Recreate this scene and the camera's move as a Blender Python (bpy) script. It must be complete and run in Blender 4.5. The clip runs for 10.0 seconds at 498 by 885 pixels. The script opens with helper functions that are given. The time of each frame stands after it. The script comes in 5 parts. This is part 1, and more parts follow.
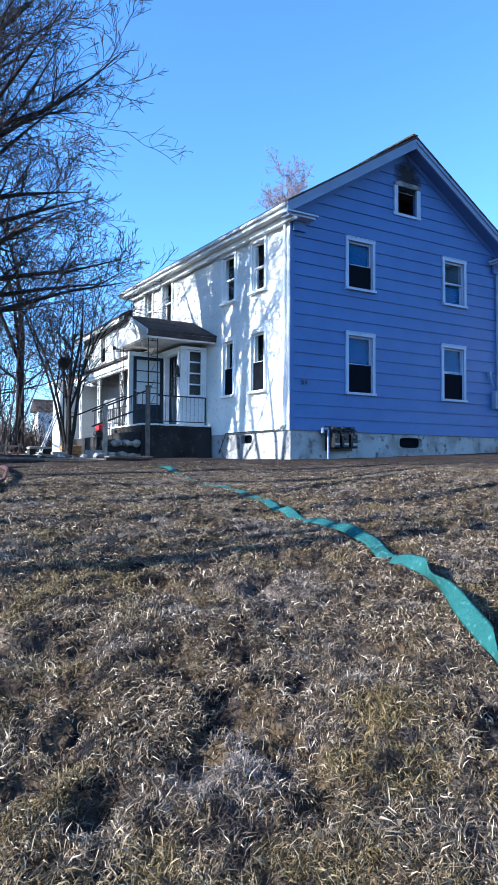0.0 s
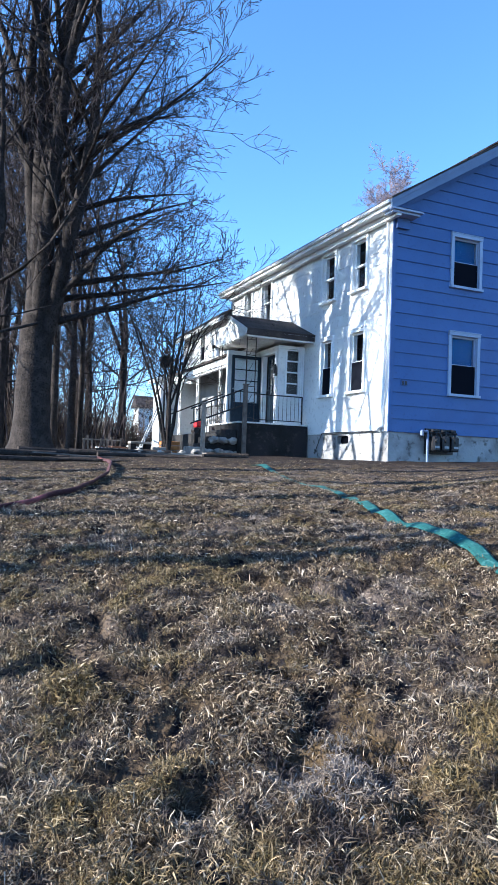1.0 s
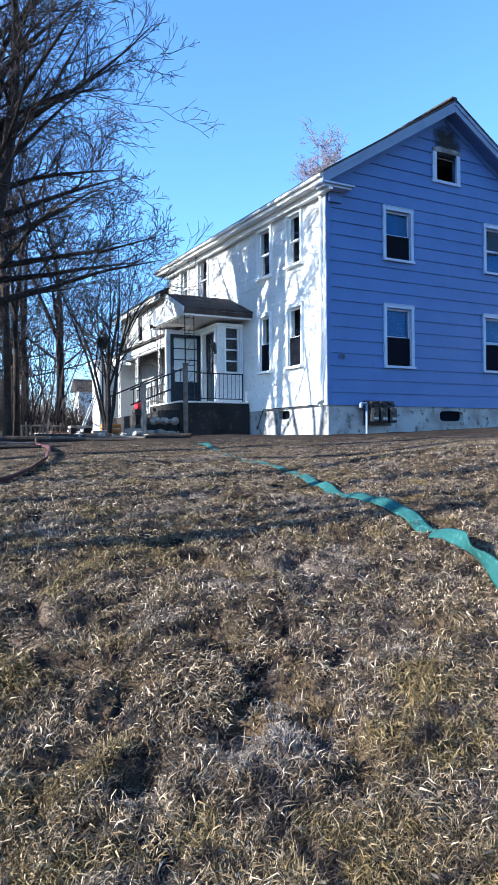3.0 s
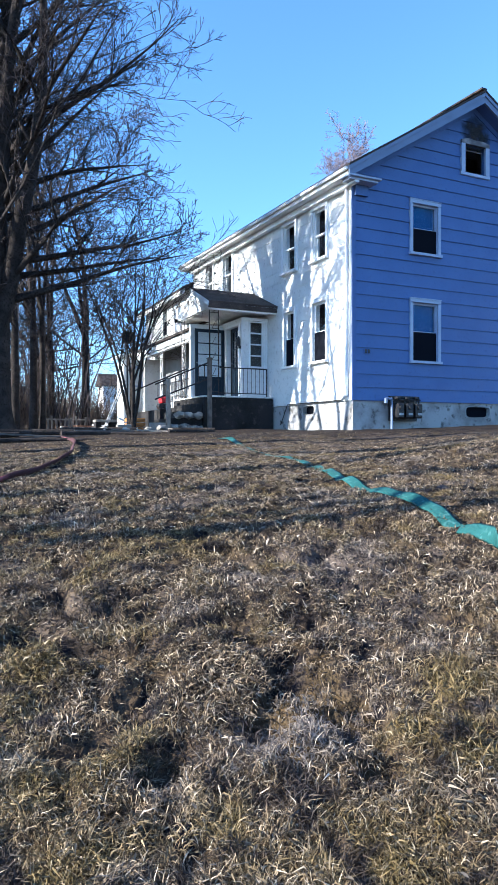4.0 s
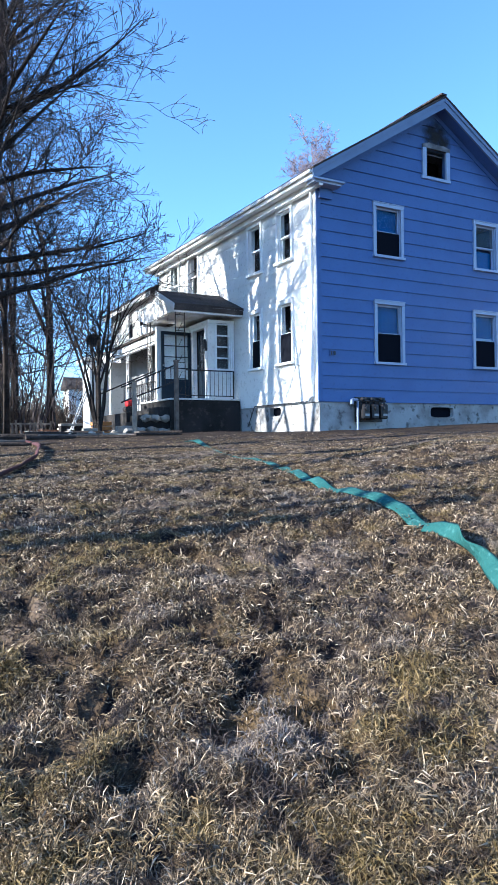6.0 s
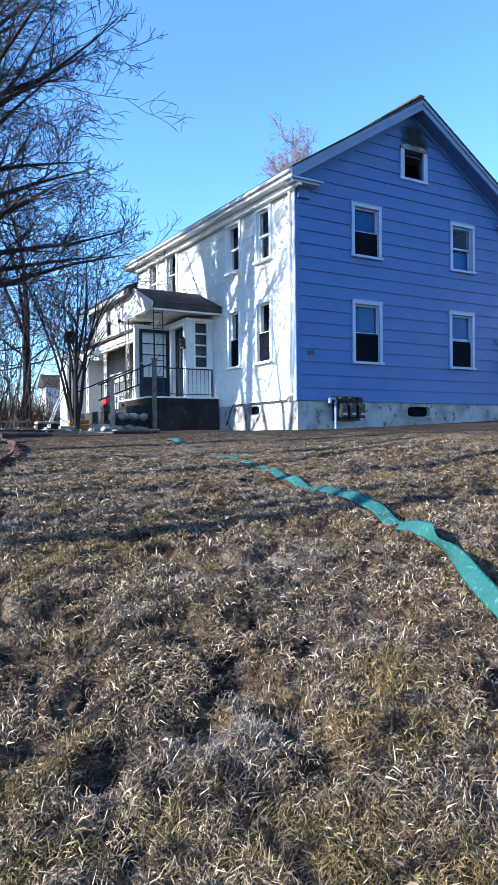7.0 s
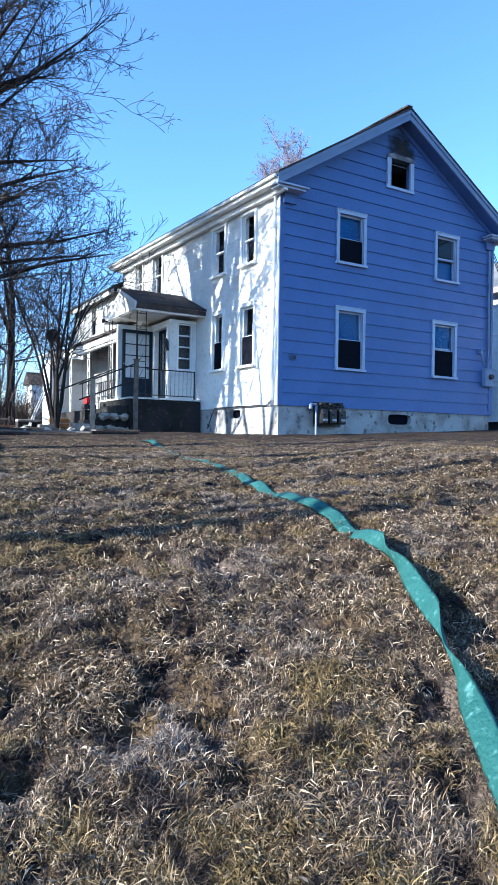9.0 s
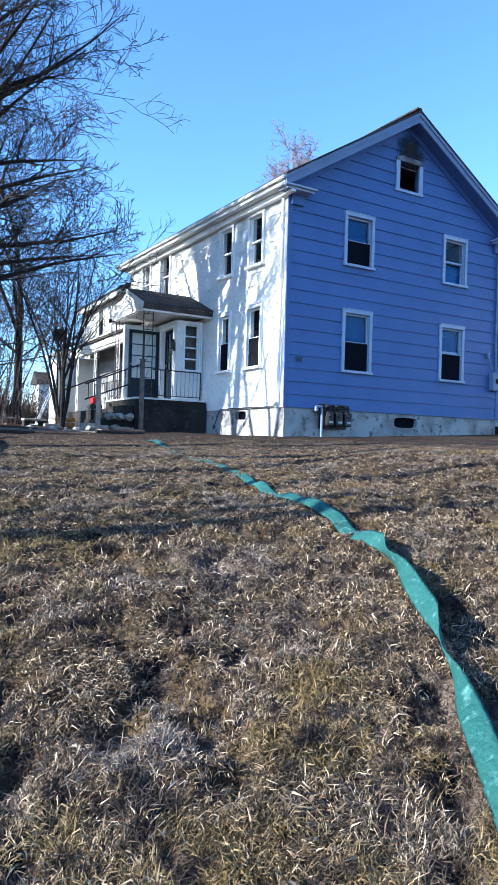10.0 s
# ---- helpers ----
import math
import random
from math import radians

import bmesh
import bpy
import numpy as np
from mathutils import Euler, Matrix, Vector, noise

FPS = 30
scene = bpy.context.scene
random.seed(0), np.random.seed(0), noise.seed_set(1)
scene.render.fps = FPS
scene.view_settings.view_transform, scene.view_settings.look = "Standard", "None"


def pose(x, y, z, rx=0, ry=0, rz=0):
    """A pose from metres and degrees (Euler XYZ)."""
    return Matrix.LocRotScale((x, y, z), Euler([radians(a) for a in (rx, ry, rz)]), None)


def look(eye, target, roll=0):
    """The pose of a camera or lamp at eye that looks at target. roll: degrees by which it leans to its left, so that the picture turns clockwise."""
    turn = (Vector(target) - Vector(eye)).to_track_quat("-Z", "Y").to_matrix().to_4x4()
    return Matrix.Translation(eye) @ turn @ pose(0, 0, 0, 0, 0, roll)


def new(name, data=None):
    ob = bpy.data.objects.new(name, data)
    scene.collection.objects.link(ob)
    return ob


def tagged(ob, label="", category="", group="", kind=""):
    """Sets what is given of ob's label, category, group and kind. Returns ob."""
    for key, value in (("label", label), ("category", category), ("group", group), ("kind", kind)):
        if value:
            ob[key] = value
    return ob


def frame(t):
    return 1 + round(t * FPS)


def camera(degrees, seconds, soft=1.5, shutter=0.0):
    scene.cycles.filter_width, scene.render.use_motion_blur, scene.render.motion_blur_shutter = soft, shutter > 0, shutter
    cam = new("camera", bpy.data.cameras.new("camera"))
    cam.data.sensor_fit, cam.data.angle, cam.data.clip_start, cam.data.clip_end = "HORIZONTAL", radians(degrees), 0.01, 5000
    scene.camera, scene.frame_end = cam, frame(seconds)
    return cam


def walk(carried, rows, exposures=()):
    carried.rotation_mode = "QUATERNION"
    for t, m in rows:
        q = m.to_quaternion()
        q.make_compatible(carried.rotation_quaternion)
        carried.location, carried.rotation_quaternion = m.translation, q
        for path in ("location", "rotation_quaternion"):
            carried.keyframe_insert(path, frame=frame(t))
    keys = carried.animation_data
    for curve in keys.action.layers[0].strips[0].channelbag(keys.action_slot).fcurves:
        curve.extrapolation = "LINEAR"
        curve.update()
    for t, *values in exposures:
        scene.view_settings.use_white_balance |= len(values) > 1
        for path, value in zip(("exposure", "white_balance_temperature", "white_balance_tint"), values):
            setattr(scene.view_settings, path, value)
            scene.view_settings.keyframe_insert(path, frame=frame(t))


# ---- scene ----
cam = camera(40.5, 10.0, soft=1.1)
PATH = [
    (0, (-8.515, -12.717, -0.834), (-7.506, -10.991, -0.763), 0.3),
    (0.5, (-8.53, -12.709, -0.831), (-7.575, -10.952, -0.771), 0.6),
    (1, (-8.553, -12.696, -0.834), (-7.793, -10.847, -0.771), 2.1),
    (1.5, (-8.529, -12.692, -0.842), (-7.747, -10.852, -0.799), 1.2),
    (2, (-8.505, -12.698, -0.847), (-7.613, -10.908, -0.825), 0.1),
    (3.3, (-8.505, -12.719, -0.837), (-7.599, -10.936, -0.84), -0.6),
    (3.5, (-8.505, -12.712, -0.846), (-7.631, -10.913, -0.846), -0.5),
    (4, (-8.509, -12.694, -0.853), (-7.661, -10.883, -0.865), -0.1),
    (4.5, (-8.501, -12.7, -0.856), (-7.617, -10.905, -0.867), -0.2),
    (5, (-8.487, -12.705, -0.853), (-7.529, -10.95, -0.852), -0.6),
    (6.3, (-8.499, -12.695, -0.857), (-7.57, -10.924, -0.864), -0.8),
    (6.5, (-8.488, -12.699, -0.857), (-7.531, -10.943, -0.859), -1.1),
    (7, (-8.486, -12.706, -0.856), (-7.498, -10.967, -0.867), -0.6),
    (7.5, (-8.473, -12.722, -0.861), (-7.383, -11.046, -0.894), 0.2),
    (8, (-8.483, -12.733, -0.861), (-7.429, -11.034, -0.875), 1.3),
    (8.5, (-8.412, -12.744, -0.87), (-7.306, -11.077, -0.851), 1.2),
    (9, (-8.329, -12.772, -0.847), (-7.308, -11.052, -0.848), 0.9),
    (9.5, (-8.301, -12.769, -0.862), (-7.288, -11.046, -0.884), -0.0),
    (10, (-8.289, -12.765, -0.863), (-7.285, -11.036, -0.858), 1.6),
]
walk(cam, [(t, look(eye, target, roll)) for t, eye, target, roll in PATH], exposures=[(0.0, 1.88, 4860, 7), (1.0, 1.92, 5060, 7), (3.5, 2.0, 5150, 7), (10.0, 2.0, 5130, 7)])

# ---- world, sun ----
SUN_EL, SUN_AZ = 24.5, 172.0          # degrees; azimuth of the sun, counter-clockwise from +x
SUNWARD = Vector((math.cos(radians(SUN_AZ)) * math.cos(radians(SUN_EL)), math.sin(radians(SUN_AZ)) * math.cos(radians(SUN_EL)), math.sin(radians(SUN_EL))))
world = bpy.data.worlds.new("world")
scene.world = world
world.use_nodes = True
wn = world.node_tree.nodes
sky = wn.new("ShaderNodeTexSky")
sky.sky_type, sky.sun_disc = "NISHITA", False
sky.sun_elevation, sky.sun_rotation = radians(SUN_EL), radians(90 - SUN_AZ)
sky.air_density, sky.dust_density, sky.ozone_density = 1.0, 0.15, 4.0
wn["Background"].inputs[1].default_value = 0.094
world.node_tree.links.new(sky.outputs[0], wn["Background"].inputs[0])
sun = new("sun", bpy.data.lights.new("sun", "SUN"))
sun.data.energy, sun.data.angle, sun.data.color = 4.7, radians(0.5), (1.0, 0.84, 0.64)
sun.matrix_world = look(SUNWARD * 60, (0, 0, 0))


# ---- materials ----
def material(name, base, rough=0.8, metal=0.0, spots=(), bump=0.0, bump_scale=40.0, by_object=0.0, by_island=0.0, spec=0.4):
    """base colour; spots: (scale, low, high, colour, detail) noise layers mixed over it one after another."""
    m = bpy.data.materials.new(name)
    m.use_nodes = True
    t = m.node_tree
    n, l = t.nodes, t.links
    b = n["Principled BSDF"]
    b.inputs["Roughness"].default_value, b.inputs["Metallic"].default_value = rough, metal
    b.inputs["Specular IOR Level"].default_value = spec
    geo = n.new("ShaderNodeTexCoord")
    where = geo.outputs["Object"]
    rgb = n.new("ShaderNodeRGB")
    rgb.outputs[0].default_value = (*base, 1)
    colour = rgb.outputs[0]
    for scale, low, high, tint, detail in spots:
        tex = n.new("ShaderNodeTexNoise")
        tex.inputs["Scale"].default_value, tex.inputs["Detail"].default_value = scale, detail
        ramp = n.new("ShaderNodeMapRange")
        ramp.inputs[1].default_value, ramp.inputs[2].default_value = low, high
        mix = n.new("ShaderNodeMix")
        mix.data_type = "RGBA"
        l.new(where, tex.inputs["Vector"])
        l.new(tex.outputs[0], ramp.inputs[0])
        l.new(ramp.outputs[0], mix.inputs[0])
        l.new(colour, mix.inputs[6])
        mix.inputs[7].default_value = (*tint, 1)
        colour = mix.outputs[2]
    for amount, node, out in ((by_object, "ShaderNodeObjectInfo", "Random"), (by_island, "ShaderNodeNewGeometry", "Random Per Island")):
        if amount:
            src = n.new(node)
            ramp = n.new("ShaderNodeMapRange")
            ramp.inputs[3].default_value, ramp.inputs[4].default_value = 1 - amount, 1 + amount
            hsv = n.new("ShaderNodeHueSaturation")
            l.new(src.outputs[out], ramp.inputs[0])
            l.new(ramp.outputs[0], hsv.inputs["Value"])
            l.new(colour, hsv.inputs["Color"])
            colour = hsv.outputs[0]
    l.new(colour, b.inputs["Base Color"])
    if bump:
        tex = n.new("ShaderNodeTexNoise")
        tex.inputs["Scale"].default_value, tex.inputs["Detail"].default_value = bump_scale, 6
        bp = n.new("ShaderNodeBump")
        bp.inputs["Strength"].default_value, bp.inputs["Distance"].default_value = bump, 0.02
        l.new(where, tex.inputs["Vector"])
        l.new(tex.outputs[0], bp.inputs["Height"])
        l.new(bp.outputs[0], b.inputs["Normal"])
    return m


# Blue siding of the shaded sides: shadow darkens and blues the colour itself.
SHADED_SIDING = material("siding paint", (0.071, 0.123, 0.295), 0.55, spots=[(1.3, 0.45, 0.75, (0.060, 0.104, 0.258), 4), (14, 0.56, 0.8, (0.052, 0.090, 0.218), 5)], bump=0.12, bump_scale=60, by_object=0.03)
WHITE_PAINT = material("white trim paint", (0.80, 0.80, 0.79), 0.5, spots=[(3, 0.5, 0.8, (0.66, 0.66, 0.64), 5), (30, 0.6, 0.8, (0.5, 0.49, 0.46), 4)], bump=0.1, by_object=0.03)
# Copy of the white trim for the gable, shadow's dark blue in its colour.
TRIM_SHADED = material("trim paint in blue shadow", (0.33, 0.38, 0.50), 0.5, spots=[(3, 0.5, 0.8, (0.27, 0.315, 0.42), 5), (30, 0.6, 0.8, (0.25, 0.28, 0.34), 4)], bump=0.1, by_object=0.03)
# Rakes, conduit, pipes: darker and bluer, set to the gable's shadowed look.
RAKE_BLUE = material("grey-blue rake tone", (0.165, 0.21, 0.315), 0.55, spots=[(2, 0.45, 0.75, (0.135, 0.175, 0.27), 5)], bump=0.1)
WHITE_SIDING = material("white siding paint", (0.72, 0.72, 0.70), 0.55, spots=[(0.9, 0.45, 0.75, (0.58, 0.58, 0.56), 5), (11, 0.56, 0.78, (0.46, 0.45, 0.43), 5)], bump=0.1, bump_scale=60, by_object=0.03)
OLD_WHITE = material("weathered white paint", (0.70, 0.70, 0.68), 0.65, spots=[(2, 0.42, 0.7, (0.50, 0.49, 0.46), 6), (18, 0.55, 0.75, (0.34, 0.32, 0.29), 5)], bump=0.25)
FOUNDATION = material("whitewashed foundation", (0.35, 0.345, 0.34), 0.9, spots=[(1.6, 0.46, 0.64, (0.21, 0.20, 0.19), 6), (6, 0.56, 0.68, (0.10, 0.095, 0.09), 7)], bump=0.6, bump_scale=14)
# Concrete of shadowed faces: their darkness is put into the colour, with brown mottling.
DARK_CONCRETE = material("darkened concrete", (0.022, 0.020, 0.020), 0.95, spots=[(1.5, 0.4, 0.62, (0.008, 0.0075, 0.0075), 6), (9, 0.58, 0.8, (0.06, 0.05, 0.042), 5)], bump=0.4, bump_scale=25)
SHINGLE = material("dark asphalt shingles", (0.030, 0.024, 0.022), 0.95, spots=[(3, 0.42, 0.62, (0.062, 0.048, 0.042), 5), (60, 0.5, 0.7, (0.075, 0.06, 0.053), 3)], bump=0.5, bump_scale=120, by_object=0.2)
SOOT = material("sooty charred paint", (0.10, 0.095, 0.10), 0.9, spots=[(5, 0.4, 0.7, (0.28, 0.27, 0.28), 5)], bump=0.3)
# Dark fill for unlit rooms: their dimness is in the colour.
DARK_INTERIOR = material("dark interior filler", (0.10, 0.09, 0.085), 0.9, spots=[(1.5, 0.4, 0.7, (0.05, 0.045, 0.04), 4)])
# Blue panel: sky reflected in the panes is put into its colour.
BLUE_PANEL = material("blue window panel", (0.008, 0.072, 0.22), 0.9, spots=[(2, 0.4, 0.8, (0.008, 0.052, 0.17), 3)], spec=0.0)
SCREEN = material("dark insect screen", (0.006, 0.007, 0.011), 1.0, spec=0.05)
IRON = material("black painted iron", (0.02, 0.02, 0.022), 0.5, metal=0.2, spots=[(30, 0.55, 0.7, (0.09, 0.05, 0.03), 4)])
GREY_METAL = material("grey galvanised metal", (0.30, 0.31, 0.33), 0.5, metal=0.5, spots=[(12, 0.5, 0.8, (0.18, 0.18, 0.19), 4)])
WOOD_GREY = material("weathered grey wood", (0.13, 0.11, 0.095), 0.85, spots=[(8, 0.4, 0.7, (0.07, 0.056, 0.048), 6)], bump=0.4, bump_scale=50)
WOOD_PALE = material("pale weathered wood", (0.30, 0.25, 0.20), 0.85, spots=[(7, 0.4, 0.7, (0.17, 0.14, 0.115), 6)], bump=0.4, bump_scale=50)
BLUE_DOOR = material("blue painted door", (0.006, 0.015, 0.028), 0.5, spots=[(6, 0.5, 0.8, (0.012, 0.026, 0.045), 4)], spec=0.25)
BARK = material("grey brown bark", (0.030, 0.025, 0.023), 0.95, spots=[(5, 0.4, 0.65, (0.052, 0.043, 0.038), 6), (26, 0.5, 0.7, (0.014, 0.012, 0.011), 5)], bump=1.0, bump_scale=22, spec=0.1)
TWIG = material("dark twigs", (0.030, 0.022, 0.023), 0.9, spots=[(3, 0.4, 0.7, (0.05, 0.037, 0.036), 3)])
HOSE_GREEN = material("teal canvas hose", (0.010, 0.062, 0.058), 0.8, spots=[(2.5, 0.4, 0.7, (0.020, 0.090, 0.086), 5), (26, 0.56, 0.74, (0.07, 0.17, 0.165), 5)], bump=0.6, bump_scale=45, spec=0.3)
HOSE_RED = material("red canvas hose", (0.050, 0.012, 0.013), 0.8, spots=[(0.9, 0.58, 0.64, (0.30, 0.09, 0.09), 2), (9, 0.5, 0.8, (0.04, 0.012, 0.012), 4)], bump=0.25, bump_scale=150)


def glass_material():
    m = bpy.data.materials.new("window glass")
    m.use_nodes = True
    b = m.node_tree.nodes["Principled BSDF"]
    b.inputs["Transmission Weight"].default_value, b.inputs["Roughness"].default_value, b.inputs["IOR"].default_value = 1.0, 0.0, 1.2
    b.inputs["Base Color"].default_value = (0.88, 0.93, 0.97, 1)
    b.inputs["Specular IOR Level"].default_value = 0.15
    return m


GLASS = glass_material()


# ---- mesh helpers ----
def part(name, bm, mat, parent=None, label="", smooth=False):
    """One mesh object out of a bmesh, under a thing or a part."""
    me = bpy.data.meshes.new(name)
    bmesh.ops.recalc_face_normals(bm, faces=bm.faces)
    bm.to_mesh(me)
    bm.free()
    me.materials.append(mat)
    if smooth:
        me.polygons.foreach_set("use_smooth", [True] * len(me.polygons))
    ob = new(name, me)
    if parent:
        ob.parent = parent
    return tagged(ob, label)


def thing(name, label, category, at=(0, 0, 0), group="", kind=""):
    ob = new(name)
    ob.empty_display_size = 0.2
    ob.location = at
    return tagged(ob, label, category, group, kind)


def block(bm, x0, x1, y0, y1, z0, z1, bevel=0.0):
    vs = [bm.verts.new((x, y, z)) for x in (x0, x1) for y in (y0, y1) for z in (z0, z1)]
    for f in ((0, 1, 3, 2), (4, 6, 7, 5), (0, 4, 5, 1), (2, 3, 7, 6), (0, 2, 6, 4), (1, 5, 7, 3)):
        bm.faces.new([vs[i] for i in f])
    if bevel:
        es = {e for v in vs for e in v.link_edges}
        bmesh.ops.bevel(bm, geom=list(es), offset=bevel, segments=1, affect="EDGES")
    return bm


def cube(x0, x1, y0, y1, z0, z1, bevel=0.0):
    return block(bmesh.new(), x0, x1, y0, y1, z0, z1, bevel)


def prism(bm, outline, shift):
    """A solid from a closed outline (list of 3D points), pushed along shift."""
    a = [bm.verts.new(p) for p in outline]
    b = [bm.verts.new(Vector(p) + Vector(shift)) for p in outline]
    bm.faces.new(a)
    bm.faces.new(b[::-1])
    k = len(a)
    for i in range(k):
        bm.faces.new((a[i], a[(i + 1) % k], b[(i + 1) % k], b[i]))
    return bm


def rod(bm, p, q, r0, r1=None, sides=8):
    p, q = Vector(p), Vector(q)
    r1 = r0 if r1 is None else r1
    rot = (q - p).to_track_quat("Z", "Y").to_matrix()
    rings = []
    for c, r in ((p, r0), (q, r1)):
        rings.append([bm.verts.new(c + rot @ Vector((r * math.cos(2 * math.pi * i / sides), r * math.sin(2 * math.pi * i / sides), 0))) for i in range(sides)])
    for i in range(sides):
        bm.faces.new((rings[0][i], rings[0][(i + 1) % sides], rings[1][(i + 1) % sides], rings[1][i]))
    bm.faces.new(rings[0][::-1])
    bm.faces.new(rings[1])
    return bm


def mesh_object(name, verts, faces, mat, parent=None, label=""):
    me = bpy.data.meshes.new(name)
    me.from_pydata(verts, [], faces)
    me.materials.append(mat)
    ob = new(name, me)
    if parent:
        ob.parent = parent
    return tagged(ob, label)


# ---- ground ----
STAND = (-8.45, -12.7)
PROFILE_S = [-60, -12, -4, 0.0, 1.6, 2.4, 2.9, 3.4, 4.3, 5.0, 6.0, 8.0, 10.0, 12.0, 14.0, 16.0, 30.0]
PROFILE_Z = [-3.4, -3.3, -3.0, -2.36, -1.85, -1.60, -1.48, -1.37, -1.27, -1.23, -1.18, -1.10, -0.99, -0.83, -0.71, -0.65, -0.66]


def patchy(x, y, cell, salt):
    """Smooth uneven values between 0 and 1 over the plan, about one hump a cell."""
    x, y = np.asarray(x, float) / cell, np.asarray(y, float) / cell
    i, j = np.floor(x), np.floor(y)
    fx, fy = x - i, y - j
    fx, fy = fx * fx * (3 - 2 * fx), fy * fy * (3 - 2 * fy)

    def corner(a, b):
        v = np.sin(a * 127.1 + b * 311.7 + salt * 74.7) * 43758.5453
        return v - np.floor(v)
    low = corner(i, j) * (1 - fx) + corner(i + 1, j) * fx
    high = corner(i, j + 1) * (1 - fx) + corner(i + 1, j + 1) * fx
    return low * (1 - fy) + high * fy


def hollows(x, y):
    """Where the turf is worn into small bare hollows: 0 on the turf, 1 in their middle."""
    x, y = np.asarray(x, float), np.asarray(y, float)
    wx, wy = x + 0.09 * patchy(x, y, 0.13, 5), y + 0.09 * patchy(x, y, 0.13, 6)
    v = 0.5 * patchy(wx, wy, 0.14, 1) + 0.4 * patchy(wx, wy, 0.07, 2) + 0.25 * patchy(x, y, 0.5, 3)
    return np.clip((v - 0.675) / 0.13, 0, 1)


def ground_z(x, y):
    """Height of the lawn: a slope up to the level on which the house stands."""
    x, y = np.asarray(x, float), np.asarray(y, float)
    s = (x - STAND[0]) * 0.515 + (y - STAND[1]) * 0.857
    z = np.interp(s, PROFILE_S, PROFILE_Z)
    for d in (0.35, 0.7):
        z = z + np.interp(s - d, PROFILE_S, PROFILE_Z) + np.interp(s + d, PROFILE_S, PROFILE_Z)
    z = z / 5
    near = np.clip((s + 20) / 20, 0, 1) * np.clip((60 - s) / 20, 0, 1)
    z = z + near * (0.018 * np.sin(1.7 * x + 0.6 * y) * np.cos(1.3 * y - 0.4 * x) + 0.010 * np.sin(4.1 * x - 2.2 * y) * np.sin(3.3 * y + 0.7))
    rise = 0.24 * np.clip((x - 1) / 6, 0, 1) * np.clip((y + 3.2) / 2.4, 0, 1)   # higher along the gable towards the far corner
    bank = -0.10 * np.exp(-((s - 8.6) / 1.6) ** 2) * np.clip((x + 4.5) / 3, 0, 1)
    u = (x - STAND[0]) * 0.857 - (y - STAND[1]) * 0.515
    side = -0.035 * np.clip(-u - 4, 0, 8) * np.clip((s - 6) / 8, 0, 1)
    mound = 0.10 * np.exp(-(((x + 0.9) * 0.9 + (y + 5.2) * 0.4) / 2.1) ** 2 - ((-(x + 0.9) * 0.4 + (y + 5.2) * 0.9) / 1.1) ** 2)
    knoll = 0.24 * np.exp(-((((x + 1.7) / 2.5) ** 2 + ((y + 7.5) / 2.0) ** 2) ** 2))   # grassy knoll beside the hose
    tufty = np.clip((10.5 - s) / 4, 0, 1) * np.clip((s + 3) / 3, 0, 1)
    relief = np.sin(19 * x + 3 * np.sin(7 * y)) * np.sin(17 * y + 3 * np.sin(9 * x)) + 0.8 * np.sin(31 * x - 13 * y + 2 * np.sin(8 * x)) * np.sin(27 * y + 11 * x) + 0.9 * np.sin(8.3 * x + 2.1 * y) * np.sin(9.1 * y - 2.7 * x)
    return z + rise + bank + side + mound + knoll + tufty * (0.013 * relief - 0.08 * hollows(x, y))


